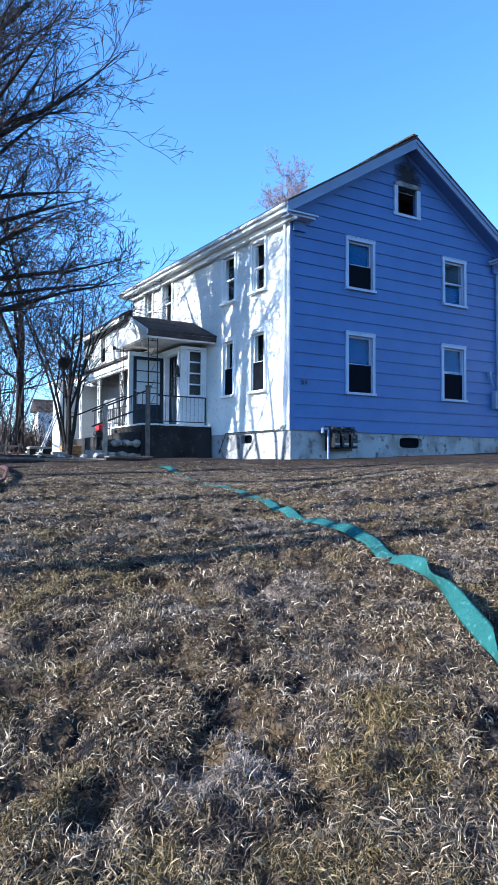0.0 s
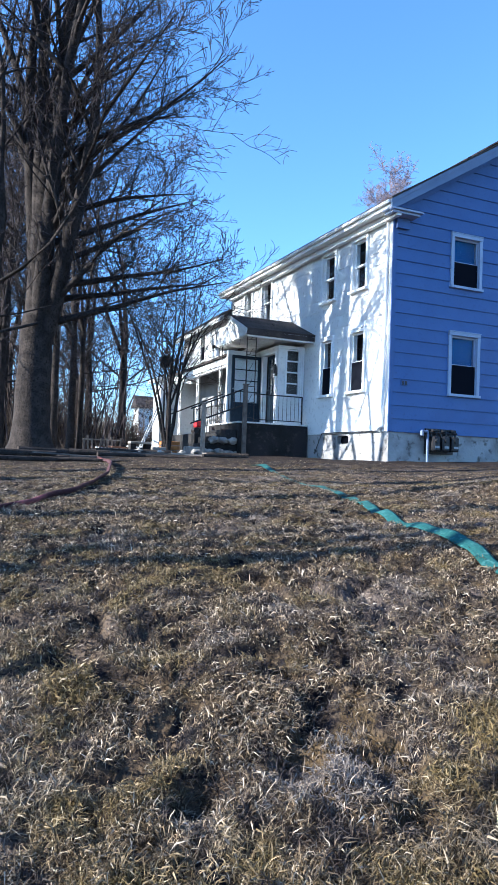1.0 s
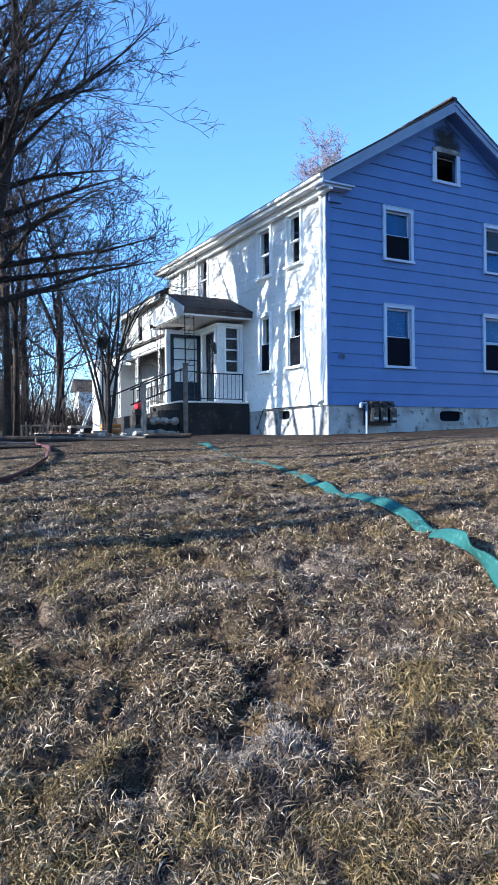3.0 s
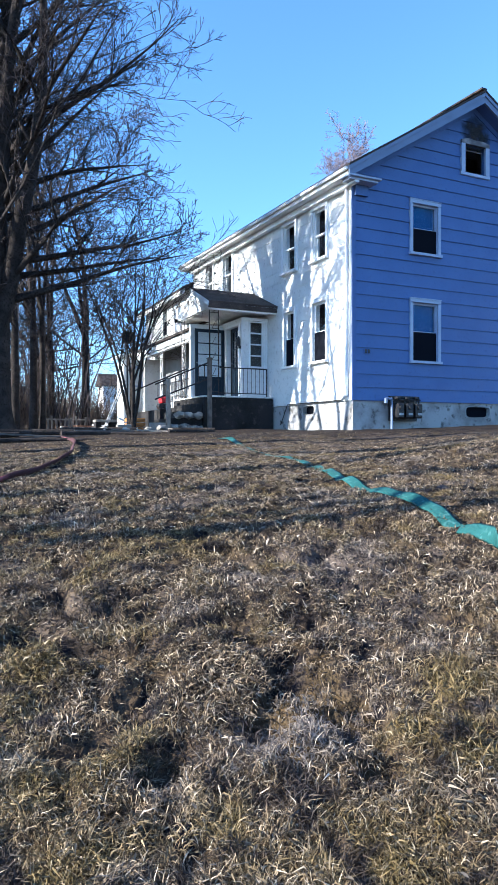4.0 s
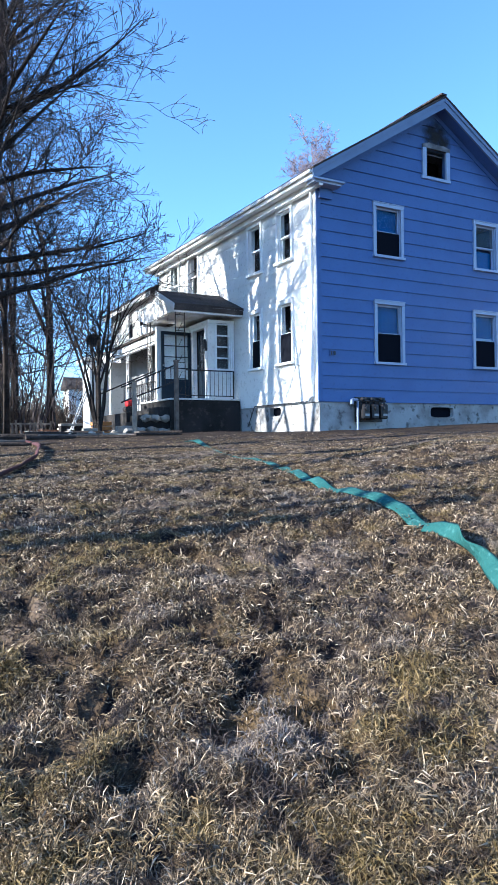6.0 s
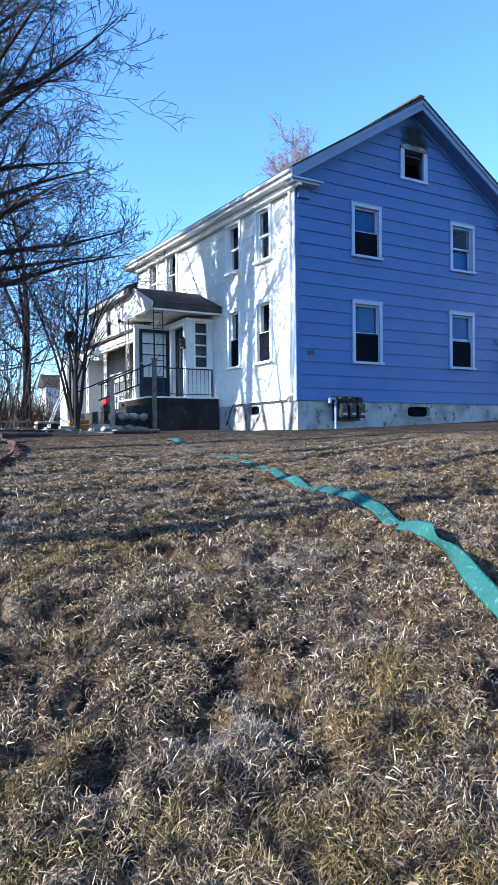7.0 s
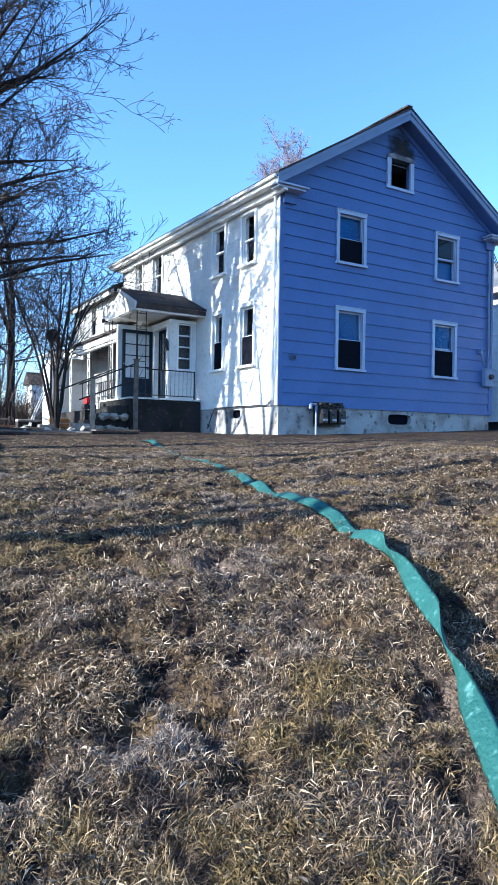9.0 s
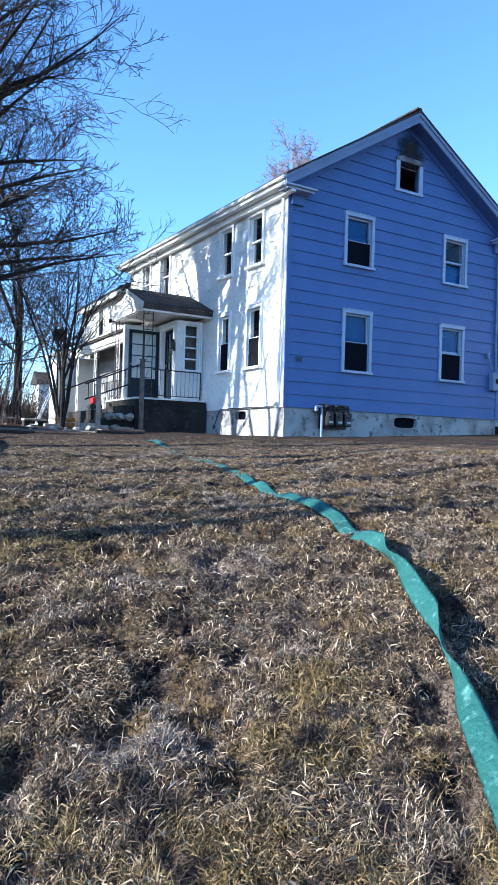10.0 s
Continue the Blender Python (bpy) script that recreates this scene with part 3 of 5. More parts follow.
for s in (0, 1):
    X = (lambda v: v) if s == 0 else (lambda v: WIDE - v)
    # rake fascia at the outer edge, and frieze against the wall below the slope
    bm = bmesh.new()
    prism(bm, [(X(-OVER), -OVER - 0.01, ze - 0.16), (X(WIDE / 2 - 0.002), -OVER - 0.01, RIDGE - 0.17), (X(WIDE / 2 - 0.002), -OVER - 0.01, RIDGE + 0.03), (X(-OVER), -OVER - 0.01, ze + 0.03)], (0, 0.03, 0))
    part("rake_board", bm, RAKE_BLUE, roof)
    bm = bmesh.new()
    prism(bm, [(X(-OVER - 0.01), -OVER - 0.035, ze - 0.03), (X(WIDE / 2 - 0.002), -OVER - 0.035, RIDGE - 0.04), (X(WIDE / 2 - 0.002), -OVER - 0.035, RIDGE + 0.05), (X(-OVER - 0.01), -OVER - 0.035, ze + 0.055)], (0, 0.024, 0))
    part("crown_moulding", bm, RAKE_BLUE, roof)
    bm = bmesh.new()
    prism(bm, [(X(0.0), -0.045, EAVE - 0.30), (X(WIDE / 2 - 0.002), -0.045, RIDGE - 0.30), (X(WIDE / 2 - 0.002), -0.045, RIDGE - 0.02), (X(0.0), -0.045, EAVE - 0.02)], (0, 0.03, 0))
    part("frieze_board", bm, SHADED_SIDING, roof)
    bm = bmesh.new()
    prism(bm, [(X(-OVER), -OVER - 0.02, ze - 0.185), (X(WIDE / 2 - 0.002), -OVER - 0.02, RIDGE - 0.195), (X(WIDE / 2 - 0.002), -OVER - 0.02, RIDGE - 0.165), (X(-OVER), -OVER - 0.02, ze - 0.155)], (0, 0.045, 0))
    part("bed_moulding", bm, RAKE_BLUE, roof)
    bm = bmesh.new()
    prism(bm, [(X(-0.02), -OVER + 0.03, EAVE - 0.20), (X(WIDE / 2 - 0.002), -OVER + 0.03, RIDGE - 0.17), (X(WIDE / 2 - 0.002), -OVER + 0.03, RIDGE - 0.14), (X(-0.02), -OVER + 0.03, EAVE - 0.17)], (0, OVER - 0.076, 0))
    part("soffit_board", bm, SHADED_SIDING, roof)
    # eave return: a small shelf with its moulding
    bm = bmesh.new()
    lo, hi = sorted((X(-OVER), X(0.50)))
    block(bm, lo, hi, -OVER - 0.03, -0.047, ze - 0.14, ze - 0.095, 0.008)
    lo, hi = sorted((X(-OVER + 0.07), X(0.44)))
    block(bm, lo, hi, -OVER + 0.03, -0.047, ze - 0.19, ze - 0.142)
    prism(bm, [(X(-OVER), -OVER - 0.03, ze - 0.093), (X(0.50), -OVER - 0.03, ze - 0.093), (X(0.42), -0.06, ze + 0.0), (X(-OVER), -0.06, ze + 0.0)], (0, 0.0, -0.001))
    part("eave_return", bm, TRIM_SHADED, roof)
    bm = bmesh.new()
    lo, hi = sorted((X(0.02), X(0.34)))
    block(bm, lo, hi, -0.10, -0.046, ze - 0.42, ze - 0.192)
    part("frieze_block", bm, SHADED_SIDING, roof)
    # boxed eave along the side
    bm = bmesh.new()
    lo, hi = sorted((X(-OVER), X(-OVER + 0.025)))
    block(bm, lo, hi, -OVER - 0.012, LONG + OVER - 0.03, ze - 0.11, ze + 0.035)
    lo, hi = sorted((X(-OVER + 0.027), X(-0.052)))
    block(bm, lo, hi, -OVER + 0.03, LONG + OVER - 0.05, ze - 0.10, ze - 0.07)
    block(bm, *sorted((X(-0.16), X(-0.053))), -OVER + 0.04, LONG - 0.02, ze - 0.24, ze - 0.102)
    part("boxed_eave", bm, WHITE_PAINT, roof)
    bm = bmesh.new()
    block(bm, *sorted((X(-OVER - 0.07), X(-OVER - 0.002))), -OVER, LONG + OVER - 0.03, ze - 0.03, ze + 0.05, 0.012)
    part("gutter", bm, OLD_WHITE, roof)

# smoke stain above the attic window: soot that thins out towards its rim
def soot_film():
    m = bpy.data.materials.new("thin soot film")
    m.use_nodes = True
    n, l = m.node_tree.nodes, m.node_tree.links
    out, b = n["Material Output"], n["Principled BSDF"]
    b.inputs["Base Color"].default_value, b.inputs["Roughness"].default_value = (0.02, 0.019, 0.02, 1), 0.95
    tc, mp = n.new("ShaderNodeTexCoord"), n.new("ShaderNodeMapping")
    mp.inputs["Location"].default_value, mp.inputs["Scale"].default_value = (-1.0, 0, -1.0), (2.0, 0, 2.0)
    ball, tex = n.new("ShaderNodeTexGradient"), n.new("ShaderNodeTexNoise")
    ball.gradient_type = "SPHERICAL"
    tex.inputs["Scale"].default_value, tex.inputs["Detail"].default_value = 5.0, 6
    times, ramp = n.new("ShaderNodeMath"), n.new("ShaderNodeMapRange")
    times.operation = "MULTIPLY"
    ramp.inputs[1].default_value, ramp.inputs[2].default_value, ramp.inputs[4].default_value = 0.10, 0.42, 0.85
    clear, mix = n.new("ShaderNodeBsdfTransparent"), n.new("ShaderNodeMixShader")
    l.new(tc.outputs["Generated"], mp.inputs[0])
    l.new(mp.outputs[0], ball.inputs[0])
    l.new(tc.outputs["Object"], tex.inputs["Vector"])
    l.new(ball.outputs["Fac"], times.inputs[0])
    l.new(tex.outputs[0], times.inputs[1])
    l.new(times.outputs[0], ramp.inputs[0])
    l.new(ramp.outputs[0], mix.inputs[0])
    l.new(clear.outputs[0], mix.inputs[1])
    l.new(b.outputs[0], mix.inputs[2])
    l.new(mix.outputs[0], out.inputs["Surface"])
    return m


part("smoke_stain", cube(2.95, 4.20, -0.039, -0.036, 6.05, 7.15), soot_film(), house, "dark smoke stain above the attic window")

# downspout on the sunlit side beside the corner
bm = bmesh.new()
rod(bm, (-0.075, 0.13, 0.12), (-0.075, 0.13, EAVE - 0.42), 0.035, sides=8)
rod(bm, (-0.075, 0.13, EAVE - 0.43), (-0.22, 0.10, EAVE - 0.28), 0.035, sides=8)
rod(bm, (-0.075, 0.13, 0.13), (-0.075, 0.30, 0.03), 0.035, sides=8)
part("downspout", bm, WHITE_PAINT, house, "white round downspout")
bm = bmesh.new()
rod(bm, (-0.05, 0.34, 0.02), (-0.05, 2.75, 0.02), 0.012, sides=6)
rod(bm, (-0.05, 2.75, 0.02), (-0.05, 3.1, -0.5), 0.012, sides=6)
part("cable", bm, IRON, house, "thin black cable along the sill")

# electric service at the far corner: conduit, hub, box
bm = bmesh.new()
rod(bm, (6.86, -0.07, 1.30), (6.86, -0.07, 4.55), 0.028)
rod(bm, (6.98, -0.06, 1.55), (6.98, -0.06, 4.40), 0.022)
for z in (1.9, 2.9, 3.9):
    block(bm, 6.81, 6.91, -0.09, -0.03, z, z + 0.03)
part("conduit", bm, RAKE_BLUE, house, "grey electric service conduit")
meter = part("electric_meter", cube(6.66, 6.97, -0.17, -0.02, 0.78, 1.28, 0.015), RAKE_BLUE, house, "grey-blue electric meter box")
bm = bmesh.new()
rod(bm, (6.84, -0.17, 1.05), (6.84, -0.25, 1.05), 0.075, 0.065, 16)
part("meter_dial", bm, IRON, meter, "dark glass meter dial")
bm = bmesh.new()
block(bm, 6.50, 6.58, -0.12, -0.02, 1.66, 1.80, 0.01)
rod(bm, (6.56, -0.08, 1.68), (6.70, -0.08, 1.36), 0.02)
part("outdoor_socket", bm, RAKE_BLUE, house, "small grey outlet with a short pipe")
plaque = part("number_plaque", cube(0.28, 0.44, -0.045, -0.028, 1.05, 1.16), SHADED_SIDING, house, "small plaque with two dark bars")
part("bar", cube(0.30, 0.34, -0.052, -0.046, 1.06, 1.15), IRON, plaque)
part("bar", cube(0.37, 0.43, -0.052, -0.046, 1.06, 1.15), IRON, plaque)

# ---- gas meters on the gable's foot ----
gas = thing("gas_meter_bank", "row of grey gas meters under a dark shelf on the foundation", "gas meter", (1.2, -0.2, -0.5))


def at_gas(bm):
    bmesh.ops.translate(bm, verts=bm.verts, vec=(-1.2, 0.2, 0.5))
    return bm


part("backboard", at_gas(cube(0.95, 1.74, -0.06, -0.035, -0.46, 0.118)), IRON, gas)
part("mounting_rail", at_gas(cube(0.94, 1.75, -0.10, -0.062, 0.075, 0.112, 0.004)), IRON, gas)
bm = bmesh.new()
manifold = rod(bmesh.new(), (0.95, -0.2, 0.02), (1.72, -0.2, 0.02), 0.025)
part("manifold", at_gas(manifold), IRON, gas)
rod(bm, (0.92, -0.2, 0.02), (0.92, -0.2, -0.75), 0.028)
rod(bm, (0.76, -0.2, 0.04), (0.92, -0.2, 0.04), 0.03)
rod(bm, (0.76, -0.2, 0.05), (0.76, -0.2, -0.06), 0.04)
part("pipe", at_gas(bm), RAKE_BLUE, gas, "grey gas riser pipe")
for k in range(3):
    x = 1.09 + 0.26 * k
    body = part("meter", at_gas(cube(x - 0.10, x + 0.10, -0.33, -0.12, -0.40, -0.06, 0.03)), IRON, gas)
    bm = bmesh.new()
    rod(bm, (x - 0.02, -0.335, -0.16), (x - 0.02, -0.365, -0.16), 0.045, 0.04, 14)
    part("dial", at_gas(bm), IRON, body)
    part("tag", at_gas(cube(x - 0.06, x + 0.06, -0.338, -0.332, -0.33, -0.28)), GREY_METAL, body)
    part("pipe", at_gas(rod(bmesh.new(), (x - 0.07, -0.2, -0.06), (x - 0.07, -0.2, 0.02), 0.018)), IRON, body)
    part("regulator", at_gas(cube(x - 0.075, x + 0.03, -0.26, -0.15, 0.03, 0.10, 0.02)), IRON, body)
    part("pipe", at_gas(rod(bmesh.new(), (x + 0.07, -0.2, -0.06), (x + 0.07, -0.2, 0.10), 0.018)), IRON, body)

# ---- front porch and vestibule on the sunlit side ----
DECK = 0.24
porch = thing("porch", "small covered front porch with a dark shingled gable roof", "porch", (0, 0, 0))
bm = cube(-2.08, -0.04, 3.82, 6.25, -1.0, DECK, 0.02)
part("deck", bm, DARK_CONCRETE, porch, "near-black concrete porch base")
part("deck_lip", cube(-2.10, -0.05, 3.80, 6.26, DECK - 0.001, DECK + 0.045, 0.01), OLD_WHITE, porch, "pale deck edge")
PX = -1.92
bm = bmesh.new()
prism(bm, [(PX, 3.72, 2.66), (PX, 6.26, 2.66), (PX, 5.0, 3.27)], (0.04, 0, 0))
part("gable_board", bm, WHITE_PAINT, porch, "sunlit white gable board")
for y_e, y_r, s in ((3.62, 5.0, 1), (6.36, 5.0, -1)):
    front = PX - (0.12 if s > 0 else 0.01)
    bm = bmesh.new()
    prism(bm, [(front - 0.002, y_e, 2.60), (front - 0.002, y_r, 3.20), (front - 0.002, y_r, 3.325), (front - 0.002, y_e, 2.725)], (0.03, 0, 0))
    part("rake_board", bm, WHITE_PAINT, porch)
    bm = bmesh.new()
    prism(bm, [(front + 0.03, y_e, 2.68), (front + 0.03, y_r, 3.28), (front + 0.03, y_r, 3.34), (front + 0.03, y_e, 2.74)], (-front - 0.03, 0, 0))
    part("roof_slope", bm, SHINGLE, porch, "dark weathered shingle slope")
    bm = bmesh.new()
    block(bm, PX - 0.10, -0.02, min(y_e, y_e + s * 0.03), max(y_e, y_e + s * 0.03), 2.56, 2.678)
    part("eave_board", bm, SHINGLE, porch, "dark fascia")
    bm = bmesh.new()
    block(bm, PX - 0.06, -0.02, min(y_e + s * 0.04, y_e + s * 0.12), max(y_e + s * 0.04, y_e + s * 0.12), 2.52, 2.57)
    part("eave_trim", bm, WHITE_PAINT, porch)
part("porch_ceiling", cube(PX + 0.042, -0.02, 3.76, 6.22, 2.575, 2.60), OLD_WHITE, porch)
part("beam", cube(PX, PX + 0.14, 3.76, 6.22, 2.602, 2.655), WHITE_PAINT, porch)


def trellis_post(x, y, z0, z1, parent, mat, width=0.26, along="x"):
    """A wrought-iron lattice support: two uprights with rungs and small scrolls."""
    bm = bmesh.new()
    put = (lambda u, z: (x + u, y, z)) if along == "x" else (lambda u, z: (x, y + u, z))
    for u in (0, width):
        rod(bm, put(u, z0), put(u, z1), 0.014, sides=6)
    z = z0 + 0.1
    while z < z1:
        rod(bm, put(0, z), put(width, z), 0.010, sides=5)
        rod(bm, put(width * 0.3, z), put(width * 0.7, min(z + 0.2, z1)), 0.007, sides=5)
        z += 0.42
    block(bm, *sorted((put(-0.03, 0)[0] - 0.02, put(width + 0.03, 0)[0] + 0.02)), *sorted((put(-0.03, 0)[1] - 0.03, put(width + 0.03, 0)[1] + 0.03)), z0 - 0.002, z0 + 0.015)
    return part("trellis_post", bm, mat, parent, "wrought-iron lattice support")


trellis_post(-1.88, 3.92, DECK + 0.05, 2.57, porch, IRON)
trellis_post(-1.88, 5.85, DECK + 0.05, 2.57, porch, IRON, along="y")
rail = part("railing", rod(bmesh.new(), (-1.60, 3.90, 1.04), (-0.20, 3.90, 1.04), 0.018, sides=6), IRON, porch, "black iron porch railing")
part("bottom_rail", rod(bmesh.new(), (-1.60, 3.90, 0.36), (-0.20, 3.90, 0.36), 0.014, sides=6), IRON, rail)
part("end_post", rod(bmesh.new(), (-0.20, 3.90, DECK + 0.04), (-0.20, 3.90, 1.05), 0.02, sides=6), IRON, rail)
for k in range(11):
    part("baluster", rod(bmesh.new(), (-1.50 + 0.12 * k, 3.90, 0.36), (-1.50 + 0.12 * k, 3.90, 1.04), 0.006, sides=5), IRON, rail)
for px, py, zt in ((-1.98, 3.66, 1.22), (-3.10, 3.70, 0.66)):
    bm = block(bmesh.new(), px - 0.05, px + 0.05, py - 0.05, py + 0.05, float(ground_z(px, py)) - 0.1, zt, 0.008)
    # The lower post's paler wood stands for sunlight on it.
    part("newel_post", bm, WOOD_GREY if zt > 1 else WOOD_PALE, porch, "weathered wooden post")
    part("post_cap", cube(px - 0.065, px + 0.065, py - 0.065, py + 0.065, zt + 0.001, zt + 0.03, 0.006), WOOD_GREY, porch)
rail = part("stair_rail", rod(bmesh.new(), (-2.0, 3.78, 1.12), (-3.42, 3.78, 0.52), 0.022, sides=6), IRON, porch, "dark sloping stair rail")
part("bottom_rail", rod(bmesh.new(), (-2.0, 3.78, 0.70), (-3.42, 3.78, 0.14), 0.022, sides=6), IRON, rail)
for k in range(9):
    f = (k + 0.5) / 9
    part("baluster", rod(bmesh.new(), (-2.0 - 1.42 * f, 3.78, 1.12 - 0.6 * f), (-2.0 - 1.42 * f, 3.78, 0.68 - 0.56 * f), 0.011, sides=5), IRON, rail)
bm = bmesh.new()
rod(bm, (-2.0, 5.3, 1.12), (-3.6, 5.3, 0.42), 0.022, sides=6)
rod(bm, (-3.6, 5.3, 0.42), (-3.6, 5.3, -0.7), 0.022, sides=6)
part("stair_rail", bm, IRON, porch)
for k in range(4):
    z = DECK - 0.19 * (k + 1)
    part("step", cube(-2.11 - 0.30 * (k + 1), -2.10 - 0.30 * k, 3.90, 5.25, -1.0, z, 0.01), DARK_CONCRETE, porch)

# vestibule
vest = thing("vestibule", "white panelled entry vestibule with a side light and open door", "vestibule", (0, 0, 0))
VX, VY = -0.84, 4.16
bm = bmesh.new()
for p, q, u, v in ((VX, -0.58, DECK, 2.47), (-0.20, -0.04, DECK, 2.47), (-0.58, -0.20, DECK, 1.12), (-0.58, -0.20, 2.36, 2.47)):
    block(bm, p, q, VY, VY + 0.10, u + 0.05, v)
part("wall", bm, WHITE_SIDING, vest)
bm = bmesh.new()
for k in range(5):
    z = 1.12 + k * 0.31
    block(bm, -0.60, -0.18, VY - 0.025, VY + 0.02, z - 0.018, z + 0.018)
for x in (-0.60, -0.20):
    block(bm, x - 0.02, x + 0.022, VY - 0.026, VY + 0.02, 1.10, 2.38)
sl = part("side_light", bm, WHITE_PAINT, vest, "four-pane side light")
for k in range(4):
    g = part("pane", cube(-0.58, -0.22, VY + 0.03, VY + 0.036, 1.14 + k * 0.31, 1.41 + k * 0.31), GLASS, sl)
    g.visible_shadow = False
bm = bmesh.new()
for x in (-0.16, -0.10):
    block(bm, x, x + 0.04, VY - 0.03, VY - 0.001, DECK + 0.05, 2.46)
block(bm, VX - 0.01, -0.05, VY - 0.035, VY - 0.001, 2.39, 2.47)
part("pilaster", bm, WHITE_PAINT, vest)
bm = bmesh.new()
for p, q, u, v in ((VY + 0.101, 4.32, DECK + 0.05, 2.47), (5.20, 6.2, DECK + 0.05, 2.47), (4.32, 5.20, 2.30, 2.47)):
    block(bm, VX, VX + 0.10, p, q, u, v)
part("wall", bm, WHITE_SIDING, vest)
# Dark block put behind the side light so its panes read dark.
part("lining", cube(-0.62, -0.05, VY + 0.14, 6.05, DECK + 0.05, 2.46), DARK_INTERIOR, vest)
part("back_wall", cube(VX + 0.11, -0.05, 6.10, 6.2, DECK + 0.05, 2.47), DARK_INTERIOR, vest)
bm = bmesh.new()
block(bm, VX - 0.02, VX + 0.12, 4.28, 4.34, DECK + 0.05, 2.34)
block(bm, VX - 0.02, VX + 0.12, 5.18, 5.24, DECK + 0.05, 2.34)
block(bm, VX - 0.02, VX + 0.12, 4.341, 5.179, 2.28, 2.34)
part("door_frame", bm, WHITE_PAINT, vest)


def glazed_leaf(name, parent, width, z0, z1, cols, rows, kick, mat, m, label):
    """A door leaf: stiles, rails, glazing bars, panes and a kick panel; local x along its width."""
    s = 0.09
    leaf = part(name, cube(s, width - s, -0.008, 0.008, z0 + 0.1, z0 + kick), mat, parent, label)
    leaf.matrix_local = m
    for x in (0, width - s):
        part("stile", cube(x, x + s, -0.02, 0.02, z0, z1, 0.003), mat, leaf)
    for a, b in ((z0, z0 + 0.1), (z1 - s, z1), (z0 + kick, z0 + kick + 0.07)):
        part("rail", cube(s, width - s, -0.019, 0.019, a, b, 0.003), mat, leaf)
    gz0, gz1 = z0 + kick + 0.07, z1 - s
    for c in range(1, cols):
        x = s + (width - 2 * s) * c / cols
        part("glazing_bar", cube(x - 0.013, x + 0.013, -0.016, 0.016, gz0, gz1), mat, leaf)
    for r in range(1, rows):
        z = gz0 + (gz1 - gz0) * r / rows
        part("glazing_bar", cube(s, width - s, -0.015, 0.015, z - 0.013, z + 0.013), mat, leaf)
    for c in range(cols):
        for r in range(rows):
            x0, x1 = s + (width - 2 * s) * c / cols, s + (width - 2 * s) * (c + 1) / cols
            p0, p1 = gz0 + (gz1 - gz0) * r / rows, gz0 + (gz1 - gz0) * (r + 1) / rows
            g = part("pane", cube(x0, x1, -0.003, 0.003, p0, p1), GLASS, leaf)
            g.visible_shadow = False
    bm = bmesh.new()
    rod(bm, (width - 0.05, -0.06, z0 + 1.0), (width - 0.05, 0.06, z0 + 1.0), 0.02)
    part("door_knob", bm, GREY_METAL, leaf)
    return leaf


# the outer leaf stands open at right angles, the inner one is ajar
glazed_leaf("storm_door", vest, 0.90, DECK + 0.06, 2.27, 2, 4, 0.55, BLUE_DOOR, pose(VX - 0.03, 5.30, 0, 0, 0, 180), "open blue storm door with eight panes")
glazed_leaf("inner_door", vest, 0.82, DECK + 0.06, 2.27, 2, 4, 0.80, BLUE_DOOR, pose(VX + 0.06, 4.35, 0, 0, 0, 82), "dark blue inner door with panes")
part("windbreak_post", cube(-1.86, -1.76, 5.42, 5.52, DECK + 0.045, 2.41), WHITE_PAINT, porch, "white square post")
# White panel added behind the storm door so its panes look bright.
part("windbreak_panel", cube(-1.75, VX - 0.03, 5.45, 5.49, DECK + 0.05, 2.41), WHITE_PAINT, porch, "added white panel behind the door panes")
part("windbreak_head", cube(-1.86, VX - 0.03, 5.40, 5.449, 2.29, 2.412), WHITE_PAINT, porch)
lamp = thing("wall_lamp", "small black carriage lamp beside the entry door", "wall lamp", (VX - 0.06, 4.22, 1.78))
bm = bmesh.new()
block(bm, -0.05, 0.04, -0.05, 0.05, -0.10, 0.10, 0.015)
rod(bm, (0, 0, 0.1), (0, 0, 0.17), 0.05, 0.01, 8)
part("lantern", bm, IRON, lamp)
part("bracket", cube(0.0, 0.06, -0.02, 0.02, -0.16, -0.08), IRON, lamp)
# ---- rear wing, side porch and lean-to behind the porch ----
wing = thing("rear_wing", "lower rear wing with white clapboards and a dark window", "house", (0, 0, 0))
WING_HOLES = [(13.10, 13.66, 3.30, 4.48), (11.3, 11.9, 0.9, 2.2)]
part("wall", wall_with_holes("y", 10.302, 16.2, -0.9, 4.62, WING_HOLES, 0.15, at=0.02), OLD_WHITE, wing)
clapboards("y", 10.32, 16.2, 4.45, WING_HOLES, WHITE_SIDING, wing, at=0.02)
part("wall", cube(0.17, 6.0, 16.05, 16.2, -0.9, 4.62), OLD_WHITE, wing)
part("wall", cube(5.85, 6.0, 10.302, 16.04, -0.9, 4.62), OLD_WHITE, wing)
part("inner_wall", cube(1.0, 5.0, 11.0, 15.5, -0.5, 4.6), DARK_INTERIOR, wing)
window(wing, "west", 0.02, 13.02, 13.74, 3.22, 4.56, top_panel=0.0, trim=0.09, trim_mat=OLD_WHITE)
roof_slab(wing, -0.30, 3.0, 4.56, 6.1, 10.302, 16.5, 0.10, SHINGLE, "roof_slope")
roof_slab(wing, 6.30, 3.0, 4.56, 6.1, 10.302, 16.5, 0.10, SHINGLE, "roof_slope")
part("fascia", cube(-0.30, -0.27, 10.35, 16.48, 4.40, 4.555), OLD_WHITE, wing)

side = thing("side_porch", "long side porch with a shed roof and white lattice columns", "porch", (0, 0, 0))
bm = bmesh.new()
prism(bm, [(-1.30, 6.5, 2.52), (-0.05, 6.5, 3.02), (-0.05, 6.5, 3.10), (-1.30, 6.5, 2.60)], (0, 7.0, 0))
part("roof_slope", bm, SHINGLE, side)
